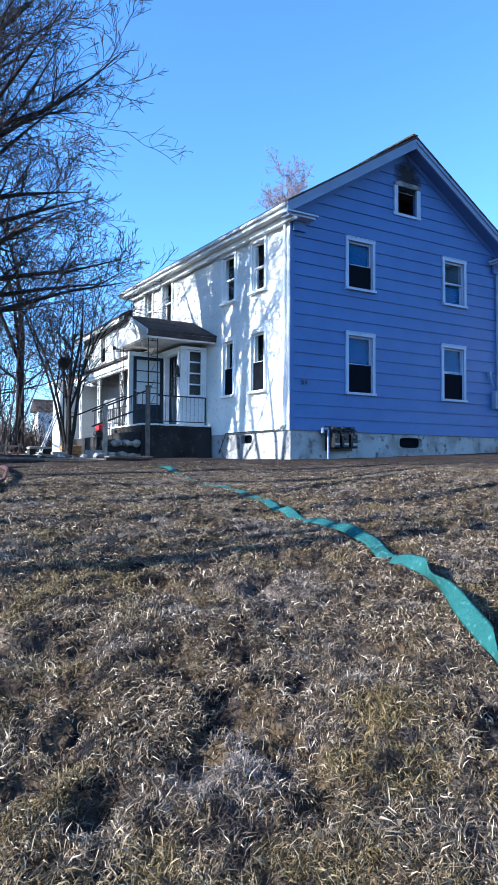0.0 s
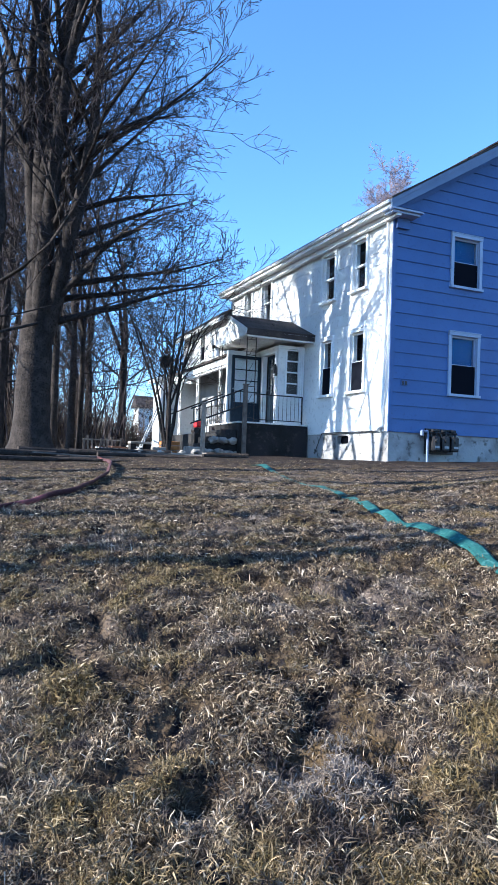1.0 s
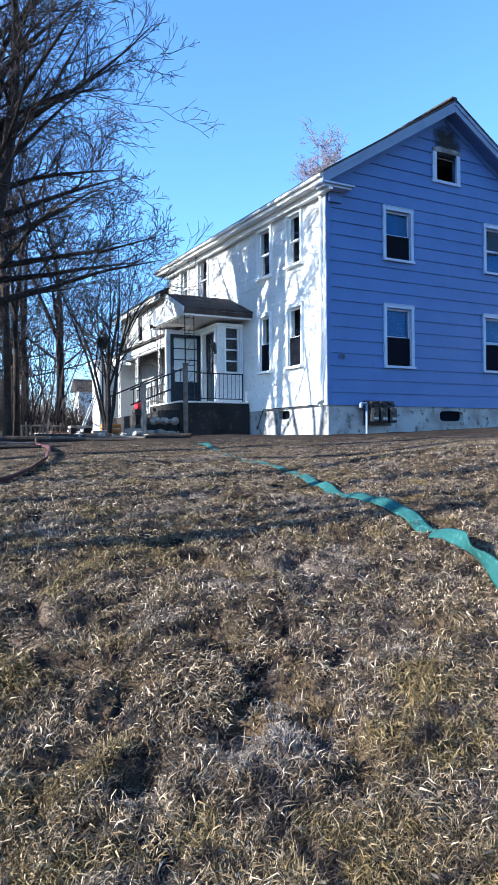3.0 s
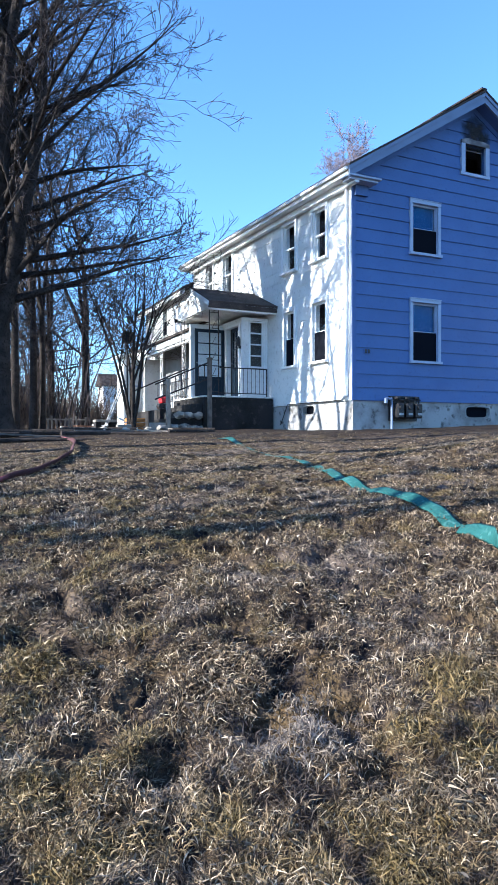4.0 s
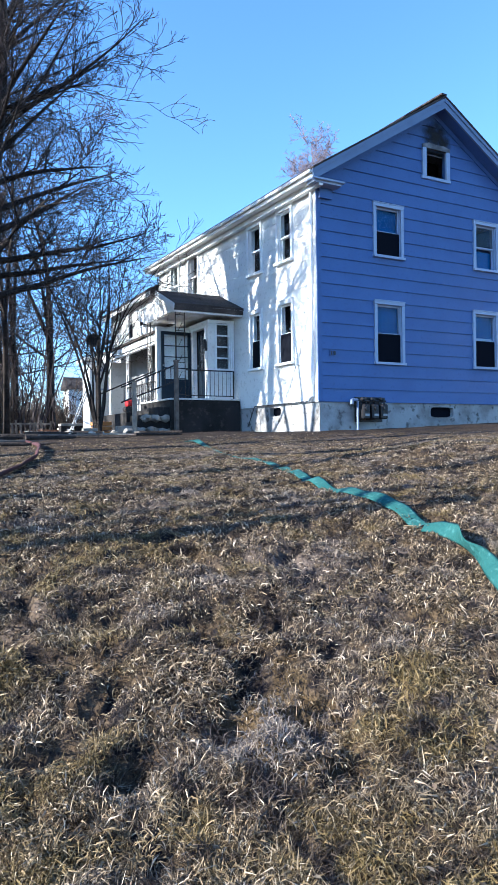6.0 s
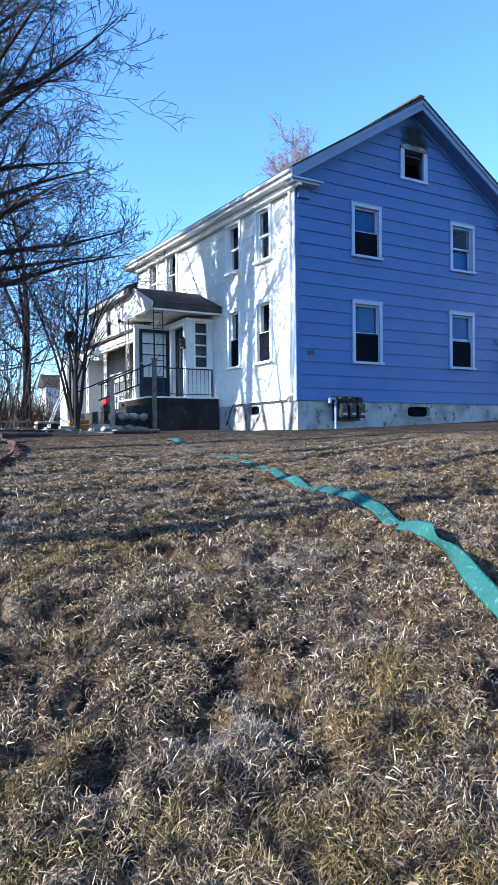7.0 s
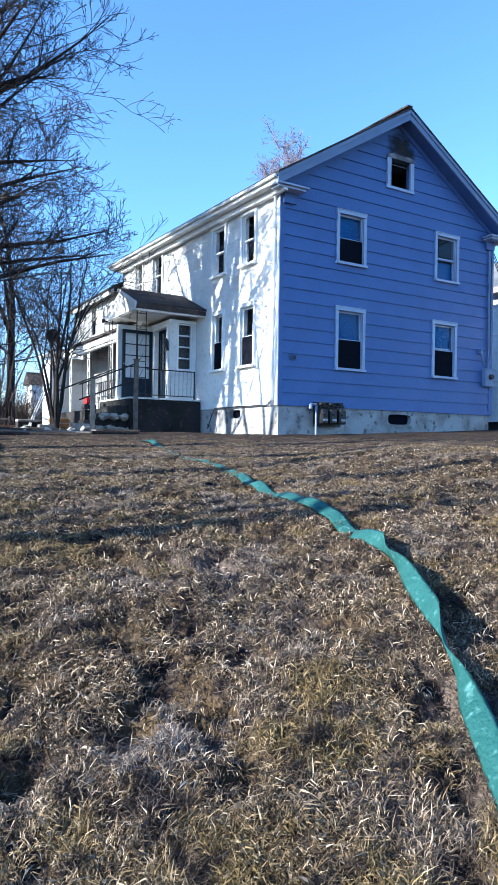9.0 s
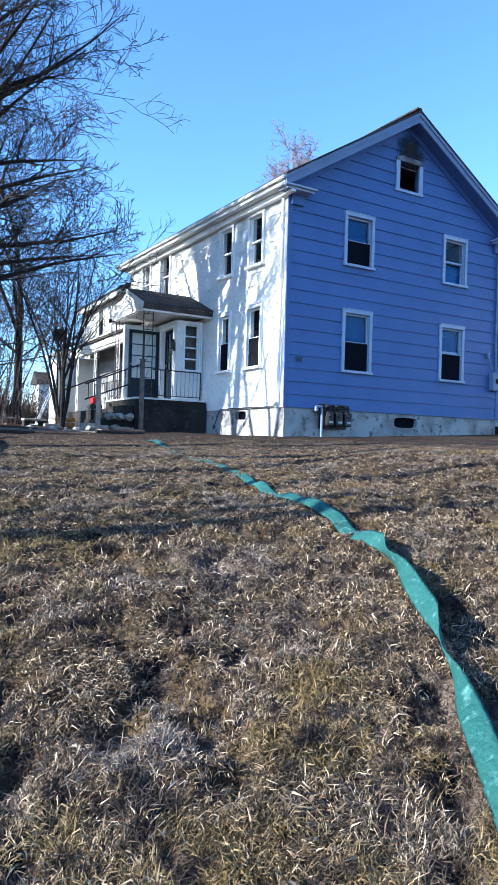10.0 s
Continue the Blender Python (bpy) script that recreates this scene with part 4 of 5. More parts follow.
part("fascia", cube(-1.22, -1.18, 6.5, 13.48, 2.32, 2.52), WHITE_PAINT, side)
part("beam", cube(-1.16, -1.02, 6.5, 13.48, 2.24, 2.38), WHITE_PAINT, side)
part("deck", cube(-1.25, -0.04, 6.27, 13.45, -1.0, 0.18, 0.01), DARK_CONCRETE, side)
for y in (8.0, 10.4, 12.6):
    trellis_post(-1.10, y, 0.185, 2.24, side, WHITE_PAINT, 0.22, "y")
# The back wall's grey is the shadow inside the porch recess.
part("back_wall", cube(-0.045, -0.03, 6.3, 13.4, 0.19, 2.7), material("grey of the porch recess shadow", (0.26, 0.26, 0.27), 0.8, spots=[(2, 0.4, 0.7, (0.2, 0.2, 0.2), 4)]), side, "back wall with the recess shadow in its grey")
rail = part("railing", rod(bmesh.new(), (-1.15, 6.4, 1.05), (-1.15, 10.4, 1.05), 0.02, sides=6), IRON, side)
part("bottom_rail", rod(bmesh.new(), (-1.15, 6.4, 0.42), (-1.15, 10.4, 0.42), 0.016, sides=6), IRON, rail)
for k in range(20):
    part("baluster", rod(bmesh.new(), (-1.15, 6.5 + 0.2 * k, 0.42), (-1.15, 6.5 + 0.2 * k, 1.05), 0.010, sides=5), IRON, rail)

lean = thing("lean_to", "small lean-to shed with a sunlit white end and shaded front", "shed", (0, 0, 0))
part("wall", cube(-1.65, -0.06, 13.55, 13.68, -1.0, 2.32), WHITE_SIDING, lean, "shaded pale front wall")
part("wall", cube(-1.65, -1.53, 13.69, 14.7, -1.0, 2.30), WHITE_PAINT, lean, "sunlit white end wall")
bm = bmesh.new()
prism(bm, [(-1.85, 13.42, 2.34), (-0.06, 13.42, 2.72), (-0.06, 13.42, 2.84), (-1.85, 13.42, 2.46)], (0, 1.5, 0))
part("roof_slope", bm, OLD_WHITE, lean)
clapboards("x", -1.62, -0.10, 2.3, [(-1.35, -0.95, 1.25, 1.95)], WHITE_SIDING, lean, at=13.55)
window(lean, "south", 13.545, -1.42, -0.90, 1.2, 2.0, top_panel=0.0, screen=True, trim=0.06)
part("corner_board", cube(-1.68, -1.56, 13.50, 13.549, -1.0, 2.3), WHITE_PAINT, lean)

ladder = thing("ladder", "aluminium ladder leaning against the lean-to shed", "ladder", (-2.75, 12.75, float(ground_z(-2.75, 12.75))))
for s in (0, 1):
    part("stile", rod(bmesh.new(), (0.05, 0.4 * s, 0.0), (1.05, 0.4 * s + 0.5, 2.2), 0.03, sides=6), GREY_METAL, ladder)
for k in range(7):
    f = (k + 0.6) / 7.4
    part("rung", rod(bmesh.new(), (0.05 + f, 0.5 * f, 2.2 * f), (0.05 + f, 0.4 + 0.5 * f, 2.2 * f), 0.016, sides=6), GREY_METAL, ladder)

# ---- neighbouring house beyond the gable ----
nb = thing("neighbour_house", "white clapboard neighbouring house with a grey shingle roof", "house", (0, 0, 0))
NX = 11.0
NB_HOLES = [shrink((1.15, 2.36, 0.90, 2.30)), shrink((1.05, 2.15, 3.10, 4.28))]
part("wall", wall_with_holes("y", -3.0, 11.0, 0.0, 4.55, NB_HOLES, 0.15, at=NX), WHITE_SIDING, nb)
clapboards("y", -3.0, 11.0, 4.5, NB_HOLES, WHITE_SIDING, nb, at=NX, course=0.2)
wires = thing("service_wire", "dark electric service wires strung from the house corner", "wire", (7.05, -0.06, 4.5))
for k in range(3):
    pts = [Vector((0.0, 0.0, -0.1 * k)), Vector((0.12, -0.05, -0.30 - 0.1 * k)), Vector((0.6, 0.3, -0.05 - 0.06 * k)), Vector((2.6, 1.8, 0.35)), Vector((9.0, 6.0, 1.2))]
    bm = bmesh.new()
    for p, q in zip(pts[:-1], pts[1:]):
        rod(bm, p, q, 0.012, sides=5)
    part("cable", bm, IRON, wires)
part("wall", cube(NX + 0.16, NX + 7, -3.0, -2.85, 0.0, 4.55), WHITE_SIDING, nb)
part("wall", cube(NX + 6.85, NX + 7, -2.84, 11.0, 0.0, 4.55), WHITE_SIDING, nb)
part("wall", cube(NX + 0.16, NX + 6.84, 10.85, 11.0, 0.0, 4.55), WHITE_SIDING, nb)
part("inner_wall", cube(NX + 1.0, NX + 6.0, -2.0, 10.0, 0.0, 4.5), DARK_INTERIOR, nb)
# Dark foundation: the shadow below the siding is in its colour.
part("foundation", cube(NX + 0.05, NX + 6.9, -2.9, 10.9, -1.0, -0.003), DARK_CONCRETE, nb)
window(nb, "west", NX, 1.15, 2.36, 0.90, 2.30, top_panel=0.0, screen=False, trim=0.11, trim_mat=WHITE_PAINT)
# The upper window's blue panel stands for a blind here.
window(nb, "west", NX, 1.05, 2.15, 3.10, 4.28, top_panel=0.5, screen=False, trim=0.11, trim_mat=WHITE_PAINT)
GREY_ROOF = material("grey asphalt shingles", (0.13, 0.14, 0.15), 0.95, spots=[(2, 0.4, 0.7, (0.09, 0.095, 0.10), 5), (50, 0.5, 0.7, (0.19, 0.195, 0.2), 3)], bump=0.5, bump_scale=90)
roof_slab(nb, NX - 0.35, NX + 3.5, 4.50, 6.6, -3.3, 11.3, 0.10, GREY_ROOF, "roof_slope")
roof_slab(nb, NX + 7.35, NX + 3.5, 4.50, 6.6, -3.3, 11.3, 0.10, SHINGLE, "roof_slope")
part("fascia", cube(NX - 0.38, NX - 0.352, -3.3, 11.3, 4.40, 4.60), material("faded pink fascia paint", (0.62, 0.42, 0.38), 0.6, spots=[(3, 0.4, 0.7, (0.5, 0.36, 0.33), 4)]), nb, "faded pink fascia")


# ---- hoses ----
def ribbon(points, width, thick, mat, name, label, n=240):
    """A flat hose along (x, y, lean in degrees, lift) stations: lean 0 lies flat, 90 stands on edge."""
    pts = np.array(points, float)
    d = np.r_[0, np.cumsum(np.hypot(*np.diff(pts[:, :2], axis=0).T))]
    u = np.linspace(0, d[-1], n)
    smooth = lambda c: np.convolve(np.pad(np.interp(u, d, pts[:, c]), 5, mode="edge"), np.ones(11) / 11, "valid")
    x, y, tilt, lift = smooth(0), smooth(1), np.radians(smooth(2)), smooth(3)
    rng = np.random.default_rng(7)
    tilt = tilt + np.radians(np.convolve(rng.normal(0, 12, n + 30), np.hanning(31) / 15.5, "valid"))
    tx, ty = np.gradient(x), np.gradient(y)
    k = np.hypot(tx, ty)
    nx, ny = -ty / k, tx / k
    z = np.convolve(np.pad(ground_z(x, y), 9, mode="edge"), np.hanning(21)[1:-1] / np.hanning(21).sum(), "valid") + lift + 0.022
    verts, faces, m = [], [], 8
    for i in range(n):
        c, s = math.cos(tilt[i]), math.sin(tilt[i])
        for j in range(m):
            a = 2 * math.pi * j / m
            p, q = width / 2 * math.cos(a), thick / 2 * math.sin(a)
            side_, up = p * c - q * s, p * s + q * c
            verts.append((x[i] + nx[i] * side_, y[i] + ny[i] * side_, z[i] + width / 2 * abs(s) + up))
    for i in range(n - 1):
        for j in range(m):
            a, b = i * m + j, i * m + (j + 1) % m
            faces.append((a, b, b + m, a + m))
    ob = mesh_object(name, verts, faces, mat)
    ob.data.polygons.foreach_set("use_smooth", [True] * len(faces))
    return tagged(ob, label, "hose")


ribbon([(-3.9, -1.6, 8, -0.02), (-4.0, -2.3, 25, 0.02), (-4.15, -3.1, 0, -0.028), (-4.48, -4.56, 0, -0.022), (-4.85, -6.2, 5, -0.010), (-5.0, -6.7, 8, 0.0), (-5.42, -7.8, 14, 0.005), (-5.58, -8.3, 24, 0.005), (-5.68, -8.74, 30, 0.005), (-5.74, -9.02, 12, 0), (-5.77, -9.26, 34, 0), (-5.82, -9.5, 22, 0), (-5.89, -9.73, 16, 0), (-5.95, -9.95, 38, 0), (-6.02, -10.18, 44, 0),
        (-6.10, -10.34, 128, 0.0), (-6.17, -10.46, 118, 0.0), (-6.27, -10.66, 50, 0.01), (-6.34, -10.83, 45, 0.01), (-6.42, -10.96, 70, 0.01), (-6.48, -11.05, 128, 0.0), (-6.56, -11.17, 130, 0.0), (-6.63, -11.29, 45, 0), (-6.70, -11.40, 35, 0), (-6.78, -11.52, 40, 0), (-6.88, -11.68, 45, 0), (-7.0, -11.87, 35, 0), (-7.3, -12.3, 30, 0), (-7.6, -13.2, 20, 0), (-7.2, -14.6, 10, 0)],
       0.092, 0.010, HOSE_GREEN, "fire_hose", "flattened teal fire hose twisting across the dry lawn", 620)
ribbon([(-6.2, 1.0, 10, 0), (-6.35, -0.6, 25, 0), (-6.55, -2.3, 60, 0.03), (-6.72, -3.0, 40, 0.04), (-6.9, -3.9, 60, 0), (-7.35, -5.3, 50, 0), (-7.75, -6.4, 60, 0), (-8.34, -7.4, 50, 0), (-9.4, -8.6, 50, 0), (-11, -9.8, 10, 0)],
       0.07, 0.03, HOSE_RED, "fire_hose", "dull red fire hose lying across the lawn", 220)
p = tagged(part("litter_sheet", cube(-5.70, -5.46, -7.93, -7.76, float(ground_z(-5.55, -7.85)) + 0.012, float(ground_z(-5.55, -7.85)) + 0.022, 0.003), material("pale blue plastic", (0.16, 0.24, 0.34), 0.4)), "pale blue plastic scrap beside the hose", "litter")


# ---- trees ----
class Wood:
    """Collects tapered tubes into one mesh."""

    def __init__(self):
        self.v, self.f = [], []

    def tube(self, pts, radii, sides):
        base = len(self.v)
        for i, (p, r) in enumerate(zip(pts, radii)):
            d = (pts[min(i + 1, len(pts) - 1)] - pts[max(i - 1, 0)]).normalized()
            a = d.orthogonal().normalized()
            b = d.cross(a)
            for k in range(sides):
                t = 2 * math.pi * k / sides
                self.v.append(p + r * (math.cos(t) * a + math.sin(t) * b))
        for i in range(len(pts) - 1):
            for k in range(sides):
                a, b = base + i * sides + k, base + i * sides + (k + 1) % sides
                self.f.append((a, b, b + sides, a + sides))


def grow(rng, limbs, twigs, start, way, length, radius, level, deepest, droop, kids, min_r, thin=1.0, short=1.0, bend=1.0):
    steps = 7 if level < 2 else 5 if level < 4 else 3
    pts, radii, p, d = [start.copy()], [radius], start.copy(), way.normalized()
    wob = (0.10 + 0.05 * level) * bend
    for i in range(steps):
        d = (d + Vector((rng.gauss(0, wob), rng.gauss(0, wob), rng.gauss(0, wob) + droop * (0.5 - i / steps) * 0.3))).normalized()
        p = p + d * (length / steps)
        pts.append(p.copy())
        radii.append(max(min_r, radius * (1 - 0.9 * (i + 1) / steps)))
    (limbs if level < 3 else twigs).tube(pts, radii, (8, 6, 4, 3, 3, 3, 3)[level])
    if level >= deepest:
        return
    n = kids[level]
    for k in range(n):
        f = (0.18 if level else 0.3) + (0.98 - (0.18 if level else 0.3)) * (k + rng.random() * 0.8) / n
        i = min(int(f * steps), steps - 1)
        q = pts[i].lerp(pts[i + 1], f * steps - i)
        axis = pts[i + 1] - pts[i]
        axis.normalize()
        out = axis.orthogonal().normalized()
        out.rotate(Matrix.Rotation(rng.random() * 6.283, 3, axis))
        spread = rng.uniform(0.55, 1.0)
        w = (axis * (1 - 0.35 * spread) + out * spread * 0.85 + Vector((0, 0, 0.12))).normalized()
        grow(rng, limbs, twigs, q, w, length * rng.uniform(0.40, 0.66) * (1.15 - 0.5 * f) * (1.0 if level else short), max(min_r, radii[i] * rng.uniform(0.42, 0.6) * thin), level + 1, deepest, droop, kids, min_r, thin, short, bend)


def tree(x, y, height, girth, seed, label, leaders=4, deepest=5, kids=(6, 6, 5, 5, 4), fork=0.22, spread=0.6, lean=(0, 0), min_r=0.006, group="", low_limbs=0, name="tree", toward=None, reach=(0.42, 0.58), low=0.62, high=0.98, bark=None, twig=None, thin=1.0, short=1.0, rise=(0.15, 0.6), bend=1.0, stout=0.12):
    rng = random.Random(seed)
    z = float(ground_z(x, y)) - 0.15
    t = thing(name, label, "tree", (x, y, z), group)
    trunk, limbs, twigs = Wood(), Wood(), Wood()
    h = height * fork
    pts, radii = [], []
    for i in range(9):
        f = i / 8
        pts.append(Vector((lean[0] * f + rng.gauss(0, 0.02) * girth * f, lean[1] * f + rng.gauss(0, 0.02) * girth * f, h * f)))
        flare = 1 + 0.55 * max(0, 1 - f * 6)
        radii.append(girth / 2 * flare * (1 - 0.22 * f))
    trunk.tube(pts, radii, 14)
    top = pts[-1]
    for k in range(leaders):
        a = 2 * math.pi * (k + rng.random() * 0.5) / leaders
        w = Vector((math.cos(a) * spread, math.sin(a) * spread, 1.0))
        if k == 0:
            w = Vector((lean[0] * 0.1, lean[1] * 0.1, 1.0))
        grow(rng, limbs, twigs, top - Vector((0, 0, 0.25 * k * girth)), w, (height - h) * rng.uniform(0.72, 0.95), girth * 0.5 * (0.72 if k == 0 else 0.52), 0, deepest, 0.0, kids, min_r, thin, short, bend)
    for k in range(low_limbs):
        a = 2 * math.pi * (k + rng.random() * 0.6) / low_limbs if toward is None else toward + rng.uniform(-1.1, 0.9)
        f = low + (high - low) * (k + rng.random()) / low_limbs
        w = Vector((math.cos(a), math.sin(a), rng.uniform(*rise) * (0.35 + 1.1 * (k + 0.5) / low_limbs)))
        grow(rng, limbs, twigs, Vector((lean[0] * f, lean[1] * f, h * f)), w, height * rng.uniform(*reach), girth * stout, 0, deepest, 0.3, kids, min_r, thin, short, bend)
    for nm, wd, mat in (("trunk", trunk, bark or BARK), ("branchwork", limbs, bark or BARK), ("crown", twigs, twig or TWIG)):
        if wd.v:
            ob = mesh_object(nm, wd.v, wd.f, mat, t)
            ob.data.polygons.foreach_set("use_smooth", [True] * len(wd.f))
    return t


# the large maple at the lawn's edge; its shadow falls on the white wall
tree(-7.24, 4.25, 17.0, 0.92, 11, "large bare maple with a thick grey trunk at the lawn edge", leaders=6, deepest=4, kids=(7, 5, 4, 2), fork=0.205, spread=0.15, low_limbs=17, toward=-0.25, reach=(0.21, 0.33), min_r=0.006, low=0.82, high=2.6, thin=0.85, short=0.72, rise=(0.35, 1.0), bend=0.62, stout=0.105)
# slimmer trunk in front of the maple
tree(-8.25, 3.3, 14.0, 0.34, 13, "bare maple with a slim dark trunk beside the larger one", leaders=4, deepest=4, kids=(6, 5, 4, 3), fork=0.30, spread=0.12, low_limbs=3, min_r=0.005)
# multi-stemmed small tree beside the porch stairs
tree(-3.85, 4.3, 5.8, 0.17, 5, "small bare multi-stemmed tree beside the porch stairs", leaders=9, deepest=3, kids=(6, 5, 3), fork=0.04, spread=0.11, min_r=0.005, short=0.8)
# woods behind the lawn
for x, y, hgt, g, s, deep in ((-9.6, 11.0, 16, 0.6, 21, 3), (-5.6, 15.0, 14, 0.34, 22, 4), (-1.85, 20.0, 15, 0.42, 23, 4), (-5.50, 10.5, 13, 0.26, 24, 4), (-5.18, 10.7, 13, 0.20, 38, 4), (-3.1, 22.5, 14, 0.4, 25, 4),
                              (-7.4, 18.5, 16, 0.42, 26, 4), (-5.2, 26.0, 16, 0.45, 27, 4), (-9.5, 22.0, 17, 0.5, 28, 3), (-2.6, 30.0, 14, 0.4, 29, 4), (-6.8, 32.0, 17, 0.5, 30, 4),
                              (-4.2, 36.0, 15, 0.4, 31, 4), (-1.2, 38.0, 13, 0.35, 32, 3), (-8.4, 28.0, 15, 0.4, 33, 4), (-7.6, 15.5, 14, 0.38, 34, 4), (-5.9, 21.5, 15, 0.4, 35, 4), (-8.9, 19.5, 16, 0.45, 36, 4), (-6.9, 24.5, 16, 0.4, 37, 4)):
    tree(x, y, hgt, g, s, "bare deciduous tree in the woods behind the lawn", leaders=3, deepest=deep, kids=(6, 5, 4, 2), fork=0.34, spread=0.36, min_r=0.010, group="trees in the woods", low_limbs=2)
PINK_TWIG = material("pinkish birch twigs", (0.20, 0.155, 0.165), 0.9, spots=[(2, 0.4, 0.7, (0.15, 0.115, 0.125), 3)])
tree(18.0, 26.8, 22.3, 0.35, 43, "tall bare birch with fine pinkish twigs behind the house", leaders=8, deepest=4, kids=(16, 6, 4, 2), fork=0.5, spread=0.10, min_r=0.009, bark=PINK_TWIG, twig=PINK_TWIG, short=0.46, bend=0.8)
# trees beside the lawn, beyond the sunny side, whose trunks throw the long shadows
for x, y, hgt, g, s in ((-14.0, -6.80, 13, 0.17, 51), (-16.2, -7.34, 13, 0.11, 52), (-15.2, -7.78, 13, 0.12, 53), (-13.8, -8.26, 14, 0.18, 54), (-15.0, -5.2, 12, 0.26, 55), (-13.4, -3.3, 13, 0.30, 57), (-12.2, -1.6, 13, 0.30, 58)):
    tree(x, y, hgt, g, s, "bare roadside tree throwing a long shadow over the lawn", leaders=2, deepest=2, kids=(4, 3), fork=0.75, spread=0.3, min_r=0.012, group="trees beside the lawn")


tree(-11.6, 2.3, 13.5, 0.32, 59, "bare maple beside the lawn, its twigs shading the white wall", leaders=4, deepest=3, kids=(8, 6, 4), fork=0.3, spread=0.28, min_r=0.008, low_limbs=4, thin=0.85, short=0.8, group="trees beside the lawn")


def brush(name, label, n, box, heights, radius, mat, seed):
    """Thin upright saplings and briars, too many to count."""
    rng = random.Random(seed)
    w = Wood()
    for _ in range(n):
        x, y = rng.uniform(box[0], box[1]), rng.uniform(box[2], box[3])
        p = Vector((x, y, float(ground_z(x, y)) - 0.05))
        h = rng.uniform(*heights)
        pts, d = [p.copy()], Vector((rng.gauss(0, 0.16), rng.gauss(0, 0.16), 1)).normalized()
        for i in range(3):
            d = (d + Vector((rng.gauss(0, 0.1), rng.gauss(0, 0.1), 0))).normalized()
            p = p + d * h / 3
            pts.append(p.copy())
        r = radius * rng.uniform(0.5, 1.3)
        w.tube(pts, [r, r * 0.8, r * 0.5, r * 0.2], 3)
        for k in range(rng.randint(3, 7)):
            i = rng.randint(1, 2)
            q = pts[i].lerp(pts[i + 1], rng.random())
            e = q + Vector((rng.gauss(0, 0.5), rng.gauss(0, 0.5), rng.uniform(0.2, 0.9))) * h * 0.22
            w.tube([q, q.lerp(e, 0.5) + Vector((0, 0, 0.03 * h)), e], [r * 0.5, r * 0.35, r * 0.15], 3)
    ob = mesh_object(name, w.v, w.f, mat)
    return tagged(ob, label, "brush", kind="stuff")


BRUSH = material("brown winter brush", (0.062, 0.044, 0.034), 0.9, spots=[(0.6, 0.4, 0.65, (0.10, 0.074, 0.056), 3)])
brush("undergrowth", "tangled leafless brown undergrowth between the trees", 3400, (-13, -3.5, 18, 44), (0.9, 3.6), 0.028, BRUSH, 61)
brush("undergrowth", "low leafless brown undergrowth beyond the yard", 1700, (-3.5, 0.5, 20, 44), (0.7, 2.3), 0.026, BRUSH, 64)
brush("far_woods", "distant leafless brown woods beyond the yard", 1500, (-16, 7, 46, 75), (2.0, 5.5), 0.06, BRUSH, 65)
brush("saplings", "thin bare saplings in front of the woods", 420, (-12, -2.2, 16, 40), (3.5, 9.0), 0.040, TWIG, 62)
brush("briar", "low dry weeds along the lawn's far edge", 900, (-11, -4.0, 13.5, 22), (0.25, 0.9), 0.010, BRUSH, 63)

# ---- clutter round the stairs and along the lawn's far edge ----
def on_ground(x, y):
    return float(ground_z(x, y))


STONE = material("pale rubble stone", (0.30, 0.275, 0.24), 0.9, spots=[(4, 0.4, 0.7, (0.14, 0.125, 0.11), 5)], bump=0.6, bump_scale=18, by_object=0.25)
rng = random.Random(77)


def stone(x, y, z, size, seed, label):
    r = random.Random(seed)
    bm = bmesh.new()
    bmesh.ops.create_icosphere(bm, subdivisions=2, radius=1.0)
    for v in bm.verts:
        k = 1 + 0.55 * noise.noise(v.co * 1.9 + Vector((seed, 0, 0)))
        v.co = Vector((v.co.x * size * k * 1.2, v.co.y * size * k, v.co.z * size * k * 0.75))
    ob = part("stone", bm, STONE)
    ob.location, ob.rotation_euler = (x, y, z + size * 0.6), (0, 0, r.random() * 6)
    return tagged(ob, label, "stone", "stones beside the stairs")


for k in range(11):
    x, y = -2.25 - 0.085 * k, 3.62 + rng.uniform(-0.08, 0.08)
    stone(x, y, on_ground(x, y) + (0.32 if k % 3 == 1 and k < 8 else 0.0), rng.uniform(0.09, 0.14), k, "rough pale fieldstone beside the porch stairs")


def plank(x, y, length, turn, label, name="plank", w=0.14, h=0.035, mat=None, lift=0.0, tip=0.0):
    bm = cube(-length / 2, length / 2, -w / 2, w / 2, 0, h, 0.004)
    ob = part(name, bm, mat or WOOD_GREY)
    ob.location, ob.rotation_euler = (x, y, on_ground(x, y) + lift), (0, radians(tip), radians(turn))
    return tagged(ob, label, "plank", "debris along the lawn edge")


def log(x, y, length, r, turn, label):
    bm = bmesh.new()
    rod(bm, (-length / 2, 0, 0), (length / 2, 0, 0), r, r * 0.8, 10)
    ob = part("log", bm, BARK, smooth=False)
    ob.location, ob.rotation_euler = (x, y, on_ground(x, y) + r * 0.8), (0, 0, radians(turn))
    return tagged(ob, label, "log", "debris along the lawn edge")


for x, y, l, t, tip in ((-6.6, 1.9, 1.6, 12, 2), (-5.5, 2.4, 1.3, -20, -3), (-4.9, 1.6, 1.9, 5, 1), (-5.9, 3.4, 1.1, 40, 0), (-4.3, 2.7, 1.0, -35, 3), (-3.7, 1.9, 1.2, 20, 0), (-6.2, 0.8, 1.1, -8, 0)):
    plank(x, y, l, t, "weathered grey board lying on the bare soil", tip=tip)
